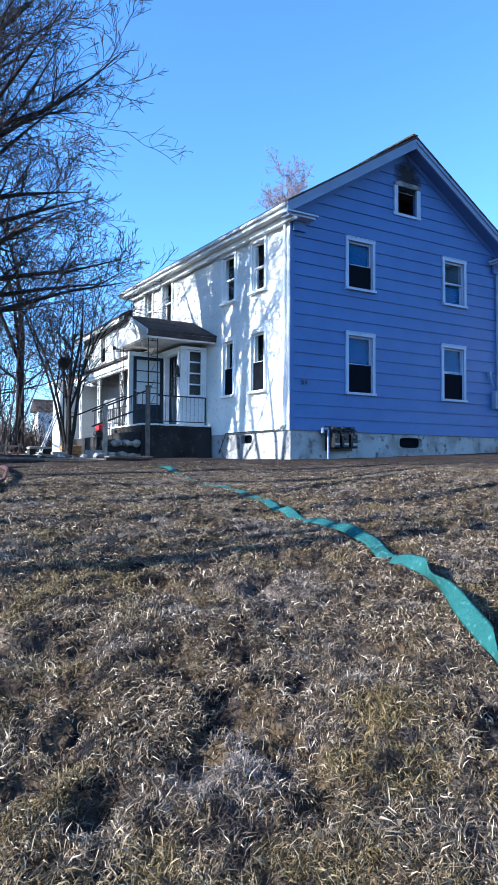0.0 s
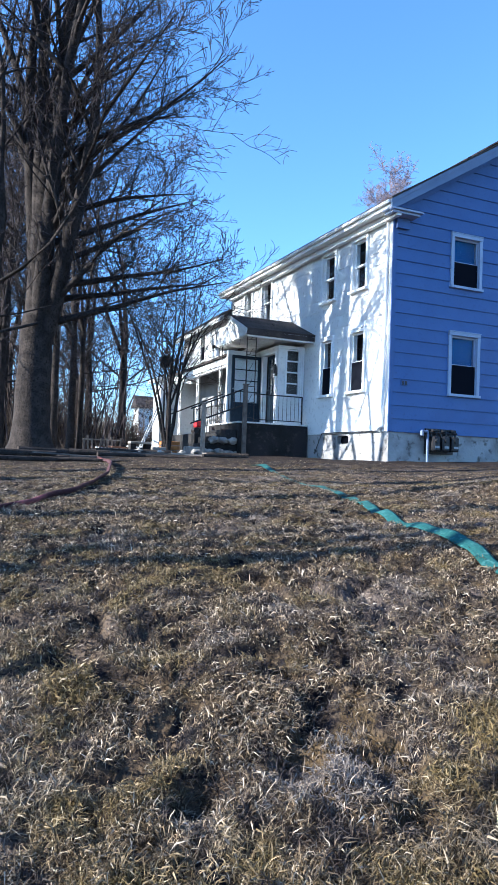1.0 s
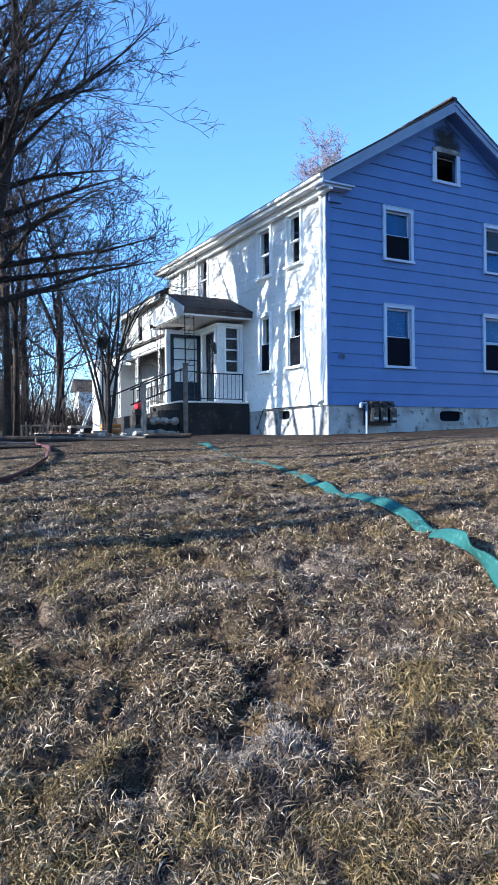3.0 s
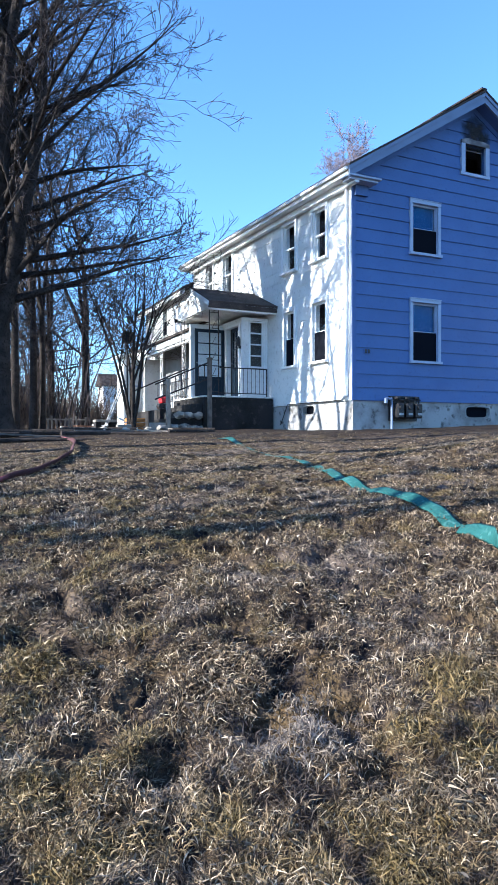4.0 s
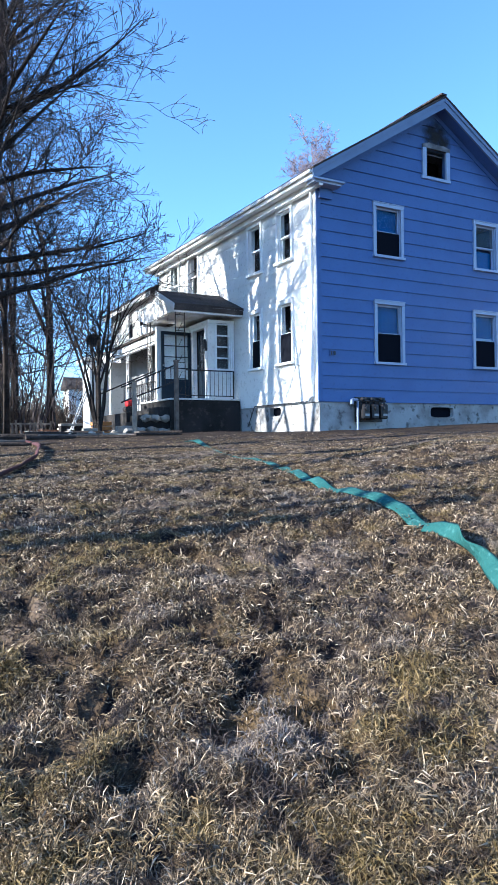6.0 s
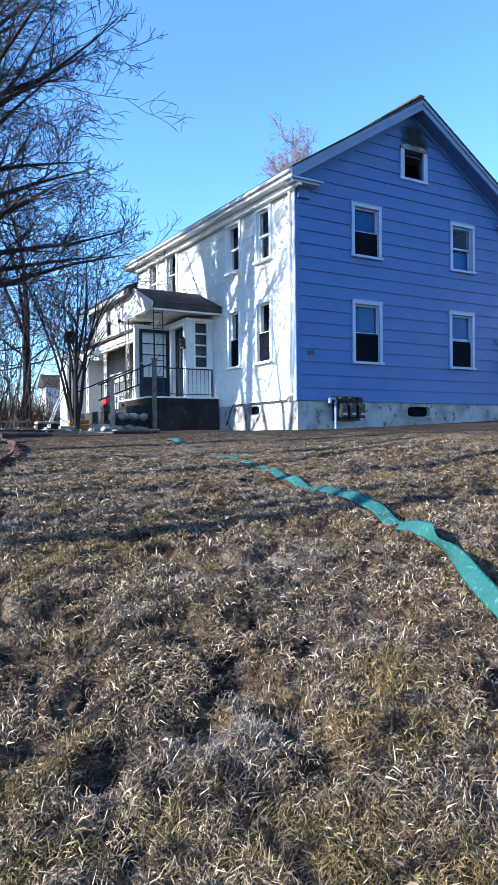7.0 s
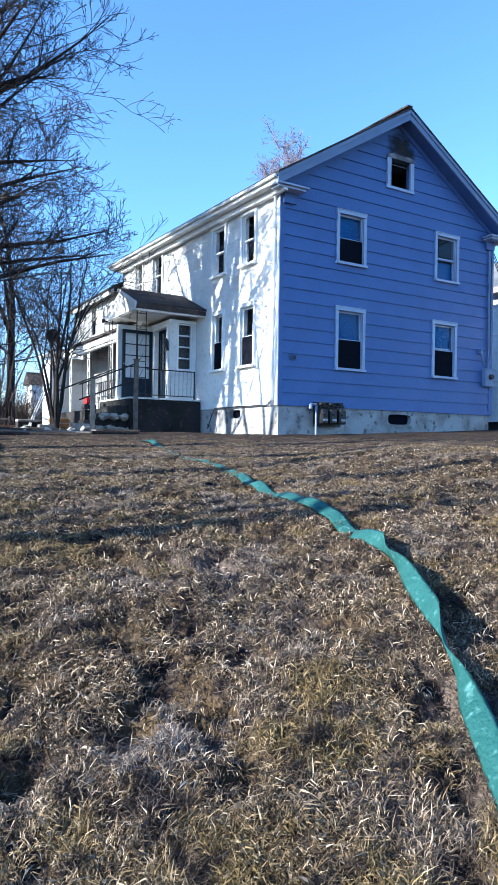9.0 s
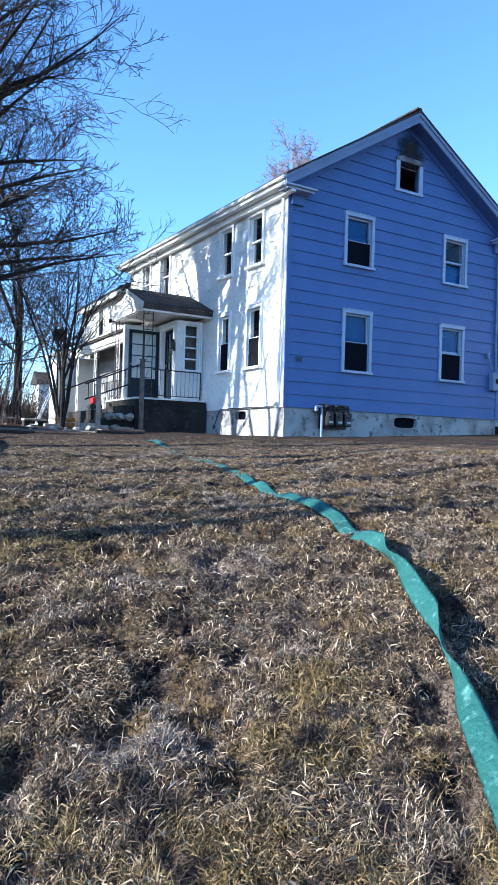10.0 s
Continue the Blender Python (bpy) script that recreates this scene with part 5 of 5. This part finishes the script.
for x, y, l, r, t in ((-6.9, 2.8, 1.5, 0.09, 15), (-6.0, 2.2, 1.2, 0.07, -12), (-5.2, 3.0, 1.4, 0.08, 8), (-4.5, 3.3, 0.9, 0.06, -28), (-7.6, 2.0, 1.4, 0.08, 4)):
    log(x, y, l, r, t, "dark fallen branch lying along the lawn edge")

red = thing("toy_cart", "red plastic toy cart beside the porch stairs", "toy", (-2.62, 5.55, on_ground(-2.62, 5.55)))
RED = material("red plastic", (0.55, 0.02, 0.025), 0.4)
part("tub", cube(-0.12, 0.12, -0.12, 0.12, 0.80, 0.98, 0.03), RED, red)
for sx in (-0.09, 0.09):
    part("wheel", rod(bmesh.new(), (sx, -0.13, 0.715), (sx, 0.13, 0.715), 0.085, sides=12), IRON, red)
part("stand", cube(-0.16, 0.16, -0.14, 0.14, 0.0, 0.63, 0.01), DARK_CONCRETE, red)
crate = thing("crate", "orange-brown wooden crate beside the stairs", "crate", (-3.52, 5.3, on_ground(-3.52, 5.3)))
ORANGE = material("orange stained wood", (0.48, 0.20, 0.05), 0.7, spots=[(8, 0.4, 0.7, (0.34, 0.14, 0.04), 4)])
for k in range(3):
    part("slat", cube(-0.24, 0.24, -0.19, 0.19, 0.02 + 0.13 * k, 0.12 + 0.13 * k, 0.008), ORANGE, crate)
block_ = tagged(part("concrete_block", cube(-3.62, -3.22, 3.45, 3.65, on_ground(-3.4, 3.55) - 0.02, on_ground(-3.4, 3.55) + 0.19, 0.015), STONE), "grey concrete block on the soil", "block")
block_ = tagged(part("concrete_block", cube(-4.5, -4.15, 3.3, 3.5, on_ground(-4.3, 3.4) - 0.02, on_ground(-4.3, 3.4) + 0.16, 0.015), STONE), "grey concrete block beside the small tree", "block")

dish = thing("satellite_dish", "small dark satellite dish on a pole beside the tree", "satellite dish", (-3.95, 4.45, on_ground(-3.95, 4.45)))
part("pole", rod(bmesh.new(), (0, 0, 0), (0, 0, 2.35), 0.025), IRON, dish)
bm = bmesh.new()
rings = []
for i in range(5):
    r = 0.17 * i / 4
    rings.append([bm.verts.new((r * math.cos(a * math.pi / 8) * 1.1, -0.10 - 0.9 * r * r, 2.42 + r * math.sin(a * math.pi / 8))) for a in range(16)] if i else [bm.verts.new((0, -0.10, 2.42))])
for a in range(16):
    bm.faces.new((rings[0][0], rings[1][a], rings[1][(a + 1) % 16]))
    for i in range(1, 4):
        bm.faces.new((rings[i][a], rings[i + 1][a], rings[i + 1][(a + 1) % 16], rings[i][(a + 1) % 16]))
bmesh.ops.solidify(bm, geom=bm.faces[:], thickness=0.012)
part("reflector", bm, IRON, dish)
part("arm", rod(bmesh.new(), (0, -0.1, 2.2), (0.34, -0.34, 2.36), 0.012), IRON, dish)
part("receiver", cube(0.28, 0.40, -0.42, -0.30, 2.33, 2.41, 0.01), IRON, dish)

chair = thing("garden_chair", "white plastic chair on the side porch", "chair", (-0.85, 9.3, 0.18))
for sx in (-0.2, 0.2):
    for sy in (-0.2, 0.2):
        part("leg", cube(sx - 0.02, sx + 0.02, sy - 0.02, sy + 0.02, 0, 0.42), WHITE_PAINT, chair)
part("seat", cube(-0.24, 0.24, -0.24, 0.24, 0.421, 0.46, 0.01), WHITE_PAINT, chair)
part("backrest", cube(-0.24, 0.24, 0.20, 0.24, 0.461, 0.92, 0.01), WHITE_PAINT, chair)

# ---- distance: low houses and a stacked lumber pile beyond the yard ----
def far_house(x, y, w, d, h, turn, label, mat):
    t = thing("distant_house", label, "house", (x, y, on_ground(x, y)), "distant houses")
    t.rotation_euler = (0, 0, radians(turn))
    part("wall", cube(-w / 2, w / 2, -d / 2, d / 2, -0.5, h), mat, t)
    bm = bmesh.new()
    prism(bm, [(-w / 2 - 0.3, -d / 2 - 0.3, h), (-w / 2 - 0.3, d / 2 + 0.3, h), (-w / 2 - 0.3, 0, h + 1.3)], (w + 0.6, 0, 0))
    part("roof", bm, SHINGLE, t)
    for k in range(3):
        for zz in (0.9, 3.2):
            if zz + 1.3 < h:
                fr = part("window", cube(-w / 2 + 1.0 + k * (w - 2.8) / 2, -w / 2 + 1.8 + k * (w - 2.8) / 2, -d / 2 - 0.05, -d / 2 - 0.001, zz, zz + 1.3), WHITE_PAINT, t)
                part("pane", cube(-w / 2 + 1.1 + k * (w - 2.8) / 2, -w / 2 + 1.7 + k * (w - 2.8) / 2, -d / 2 - 0.06, -d / 2 - 0.051, zz + 0.1, zz + 1.2), SCREEN, fr)


far_house(11.3, 57.3, 8, 2.4, 5.3, 0, "pale blue-grey house far behind the trees", WHITE_SIDING)
far_house(-7.0, 75.0, 11, 8, 5.0, -8, "grey house far behind the trees", OLD_WHITE)
pile = thing("lumber_pile", "low pile of reddish-brown scrap lumber beyond the yard", "lumber pile", (-2.3, 15.0, on_ground(-2.3, 15.0)))
SCRAP = material("reddish brown scrap wood", (0.20, 0.10, 0.06), 0.85, spots=[(5, 0.4, 0.7, (0.12, 0.07, 0.05), 4)], by_object=0.35)
for k in range(26):
    lay = k // 7
    bm = cube(-rng.uniform(0.8, 1.5), rng.uniform(0.8, 1.5), -0.08, 0.08, 0, 0.06)
    ob = part("board", bm, SCRAP if k % 4 else OLD_WHITE, pile)
    ob.location, ob.rotation_euler = (rng.uniform(-0.5, 0.5), rng.uniform(-0.7, 0.7), 0.01 + 0.13 * lay + 0.015 * (k % 7)), (radians(rng.uniform(-4, 4)), radians(rng.uniform(-5, 5)), radians(rng.uniform(-30, 30)))
PICKET = material("weathered pale wood", (0.17, 0.15, 0.13), 0.85, spots=[(6, 0.4, 0.7, (0.09, 0.075, 0.065), 5)], by_object=0.3)
fence = thing("picket_fence", "short run of leaning weathered picket fence by the woods", "fence", (-4.0, 14.0, 0))
for k in range(10):
    x = -0.9 + 0.19 * k
    z = on_ground(-4.0 + x, 14.0)
    picket = part("picket", cube(-0.035, 0.035, -0.012, 0.012, -0.05, rng.uniform(0.6, 1.0)), PICKET, fence)
    picket.location, picket.rotation_euler = (x, 0, z), (0, radians(rng.uniform(-9, 9)), 0)
for zz in (0.3, 0.72):
    part("rail", cube(-1.0, 0.95, 0.013, 0.04, on_ground(-4, 14.0) + zz, on_ground(-4, 14.0) + zz + 0.06), PICKET, fence)


# low slab bench by the yard; near-black blocks stand for the shadowed opening below
bz = on_ground(-3.6, 8.5)
bench = thing("slab_bench", "low bench with a pale stone slab over dark blocks", "bench", (-3.6, 8.5, bz))
part("slab", cube(-0.34, 0.34, -0.2, 0.2, 0.43, 0.50, 0.012), STONE, bench, "pale stone slab")
for sx in (-0.24, 0.24):
    part("support", cube(sx - 0.09, sx + 0.09, -0.17, 0.17, -0.02, 0.428, 0.01), DARK_CONCRETE, bench)
part("stretcher", cube(-0.149, 0.149, -0.03, 0.03, 0.1, 0.3), DARK_CONCRETE, bench)
# fallen boughs and rubble along the crest of the lawn
for x, y, l, r, t in ((-7.2, -0.3, 1.9, 0.05, 8), (-6.5, -0.6, 1.3, 0.035, -14), (-5.6, 0.4, 1.5, 0.045, 12), (-4.9, 0.2, 1.0, 0.03, -25), (-3.6, 0.6, 1.2, 0.035, 18), (-3.0, 2.1, 1.0, 0.04, -30)):
    log(x, y, l, r, t, "dark fallen bough lying along the lawn edge")
for x, y, l, t, tip in ((-4.1, 1.1, 1.1, -42, 2), (-3.2, 3.0, 0.7, -55, 4), (-5.1, 2.0, 0.8, 22, 3)):
    plank(x, y, l, t, "pale weathered board lying on the bare soil", tip=tip, mat=WOOD_PALE)
for k, (x, y) in enumerate(((-4.05, 3.3), (-3.8, 3.1), (-4.4, 2.9), (-3.45, 3.15), (-4.9, 3.1))):
    stone(x, y, on_ground(x, y) - 0.02, 0.07 + 0.012 * k, 40 + k, "small pale fieldstone on the bare soil")


# ---- dead grass on the lawn ----
def straw_material():
    m = bpy.data.materials.new("dead grass blades")
    m.use_nodes = True
    n, l = m.node_tree.nodes, m.node_tree.links
    b = n["Principled BSDF"]
    b.inputs["Roughness"].default_value, b.inputs["Specular IOR Level"].default_value = 0.7, 0.25
    isl = n.new("ShaderNodeNewGeometry")
    ramp = n.new("ShaderNodeValToRGB")
    e = ramp.color_ramp.elements
    e[0].position, e[0].color = 0.0, (0.020, 0.015, 0.012, 1)
    e[1].position, e[1].color = 1.0, (0.66, 0.55, 0.41, 1)
    for p, c in ((0.28, (0.060, 0.042, 0.026, 1)), (0.58, (0.165, 0.117, 0.066, 1)), (0.86, (0.30, 0.228, 0.15, 1))):
        k = e.new(p)
        k.color = c
    l.new(isl.outputs["Random Per Island"], ramp.inputs[0])
    tc = n.new("ShaderNodeTexCoord")
    colour = ramp.outputs[0]
    # The last layer blackens blades for the shadowed gaps between tufts.
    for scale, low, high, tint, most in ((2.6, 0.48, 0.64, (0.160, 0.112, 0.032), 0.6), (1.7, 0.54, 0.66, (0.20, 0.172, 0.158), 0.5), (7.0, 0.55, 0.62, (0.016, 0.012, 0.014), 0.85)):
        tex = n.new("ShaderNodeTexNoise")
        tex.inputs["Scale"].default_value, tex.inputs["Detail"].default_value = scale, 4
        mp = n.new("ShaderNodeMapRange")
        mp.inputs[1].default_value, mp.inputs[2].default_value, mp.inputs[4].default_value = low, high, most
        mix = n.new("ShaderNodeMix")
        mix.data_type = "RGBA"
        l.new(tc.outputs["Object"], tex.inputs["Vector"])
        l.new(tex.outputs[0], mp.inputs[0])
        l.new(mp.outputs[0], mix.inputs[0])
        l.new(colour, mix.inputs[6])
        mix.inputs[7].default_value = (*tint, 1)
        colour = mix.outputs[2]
    l.new(colour, b.inputs["Base Color"])
    return m


def raw_mesh(name, verts, corners, sizes, mat):
    me = bpy.data.meshes.new(name)
    me.vertices.add(len(verts))
    me.vertices.foreach_set("co", np.ascontiguousarray(verts, np.float32).ravel())
    me.loops.add(len(corners))
    me.loops.foreach_set("vertex_index", corners)
    starts = np.r_[0, np.cumsum(sizes)[:-1]]
    me.polygons.add(len(sizes))
    me.polygons.foreach_set("loop_start", starts)
    me.update()
    me.materials.append(mat)
    return new(name, me)


def build_grass(tufts, per, seed):
    rng = np.random.default_rng(seed)
    # tufts in a wedge of lawn fitted to the camera's view, thicker towards it
    s = 0.8 + 12.5 * rng.random(tufts) ** 1.75
    u = -0.2 - 0.62 * s + rng.random(tufts) * (0.45 + 1.12 * s)
    cx, cy = STAND[0] + 0.515 * s + 0.857 * u, STAND[1] + 0.857 * s - 0.515 * u
    clump = 2 * patchy(cx, cy, 0.16, 21) - 1
    sparse = patchy(cx, cy, 0.055, 22)
    keep = rng.random(tufts) < np.clip(0.72 + 0.22 * clump + 1.0 * (sparse - 0.42), 0.05, 1) * np.clip((13.5 - s - 0.35 * np.abs(u + 1.5)) / 4.5, 0.05, 1)
    keep &= rng.random(tufts) > 0.7 * hollows(cx, cy)
    cx, cy, s, clump = cx[keep], cy[keep], s[keep], clump[keep]
    k = len(cx)
    comb = 6.3 * patchy(cx, cy, 0.22, 23) + rng.normal(0, 0.8, k)
    big = 0.75 + 0.3 * clump + 0.7 * rng.random(k) ** 2
    rep = lambda a: np.repeat(a, per)
    n = k * per
    spread = rep(0.016 + 0.026 * big)
    x, y = rep(cx) + rng.normal(0, 1, n) * spread, rep(cy) + rng.normal(0, 1, n) * spread
    way = rep(comb) + rng.normal(0, 1.3, n)
    length = rep(big) * rng.uniform(0.018, 0.058, n) * np.clip(1.06 - rep(s) * 0.06, 0.5, 1)
    tilt = np.clip(rng.normal(1.12, 0.32, n), 0.1, 1.5)
    wide = rng.uniform(0.0006, 0.0015, n) * np.clip(0.75 + 0.22 * rep(s), 1, 3)
    dx, dy = np.cos(way), np.sin(way)
    z = ground_z(x, y) - 0.004
    up0, out0 = np.cos(tilt * 0.6), np.sin(tilt * 0.6)
    up1, out1 = np.cos(np.minimum(tilt * 1.5, 2.1)), np.sin(np.minimum(tilt * 1.5, 2.1))
    p0 = np.stack([x, y, z], 1)
    p1 = p0 + np.stack([dx * out0, dy * out0, up0], 1) * (length * 0.5)[:, None]
    p2 = p1 + np.stack([dx * out1, dy * out1, up1], 1) * (length * 0.55)[:, None]
    sway = rng.normal(0, 0.16, n) * length
    p2 = p2 + np.stack([-dy * sway, dx * sway, 0 * sway], 1)
    side = np.stack([-dy, dx, rng.normal(0, 0.5, n)], 1) * wide[:, None] * 1.25
    verts = np.stack([p0, p1 + side, p1 - side, p2], 1).reshape(-1, 3)
    base = np.arange(n)[:, None] * 4
    corners = (base + np.array([0, 1, 2, 2, 1, 3])).ravel()
    sizes = np.tile([3, 3], n)
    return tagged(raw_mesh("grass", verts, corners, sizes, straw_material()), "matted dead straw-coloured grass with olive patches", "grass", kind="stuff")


build_grass(98000, 14, 3)

DRY_LEAF = material("dry fallen leaves", (0.13, 0.09, 0.055), 0.8, by_island=0.5, spots=[(6, 0.5, 0.7, (0.36, 0.30, 0.22), 3)])


def build_leaves(n, seed):
    rng = np.random.default_rng(seed)
    s = 0.9 + 15 * rng.random(n) ** 0.8
    u = (rng.random(n) * 2 - 1) * (0.5 + 0.6 * s)
    x, y = STAND[0] + 0.515 * s + 0.857 * u, STAND[1] + 0.857 * s - 0.515 * u
    a, t = rng.random(n) * 6.283, rng.normal(0, 0.35, n)
    size = rng.uniform(0.007, 0.018, n)
    z = ground_z(x, y) + rng.uniform(0.01, 0.035, n)
    shape = np.array([(-1, 0), (-0.35, 0.5), (0.4, 0.42), (1.05, 0), (0.4, -0.42), (-0.35, -0.5)])
    px = shape[None, :, 0] * size[:, None]
    py = shape[None, :, 1] * size[:, None]
    vx = x[:, None] + np.cos(a)[:, None] * px - np.sin(a)[:, None] * py
    vy = y[:, None] + np.sin(a)[:, None] * px + np.cos(a)[:, None] * py
    vz = z[:, None] + px * np.sin(t)[:, None] + np.abs(py) * 0.5
    verts = np.stack([vx, vy, vz], 2).reshape(-1, 3)
    corners = np.arange(n * 6)
    return tagged(raw_mesh("fallen_leaves", verts, corners, np.full(n, 6), DRY_LEAF), "scattered dry brown fallen leaves", "leaves", kind="stuff")


build_leaves(1300, 8)


# ---- fit to the camera's view: house sheared in plan, porch and wings scaled ----
VIEW_SHEAR = 0.045
bpy.context.view_layer.update()
lean_plan = Matrix.Identity(4)
lean_plan[0][1] = -VIEW_SHEAR
for ob in house.children_recursive:
    m = ob.matrix_world.copy()
    ob.data.transform(m.inverted() @ lean_plan @ m)
# Scaled about the camera's eye, so their outlines in the picture stay put.
EYE_PIVOT = Vector((-8.46, -12.70, -0.86))
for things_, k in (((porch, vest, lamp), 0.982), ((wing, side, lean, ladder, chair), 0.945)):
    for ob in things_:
        ob.location = EYE_PIVOT + (Vector(ob.location) - EYE_PIVOT) * k
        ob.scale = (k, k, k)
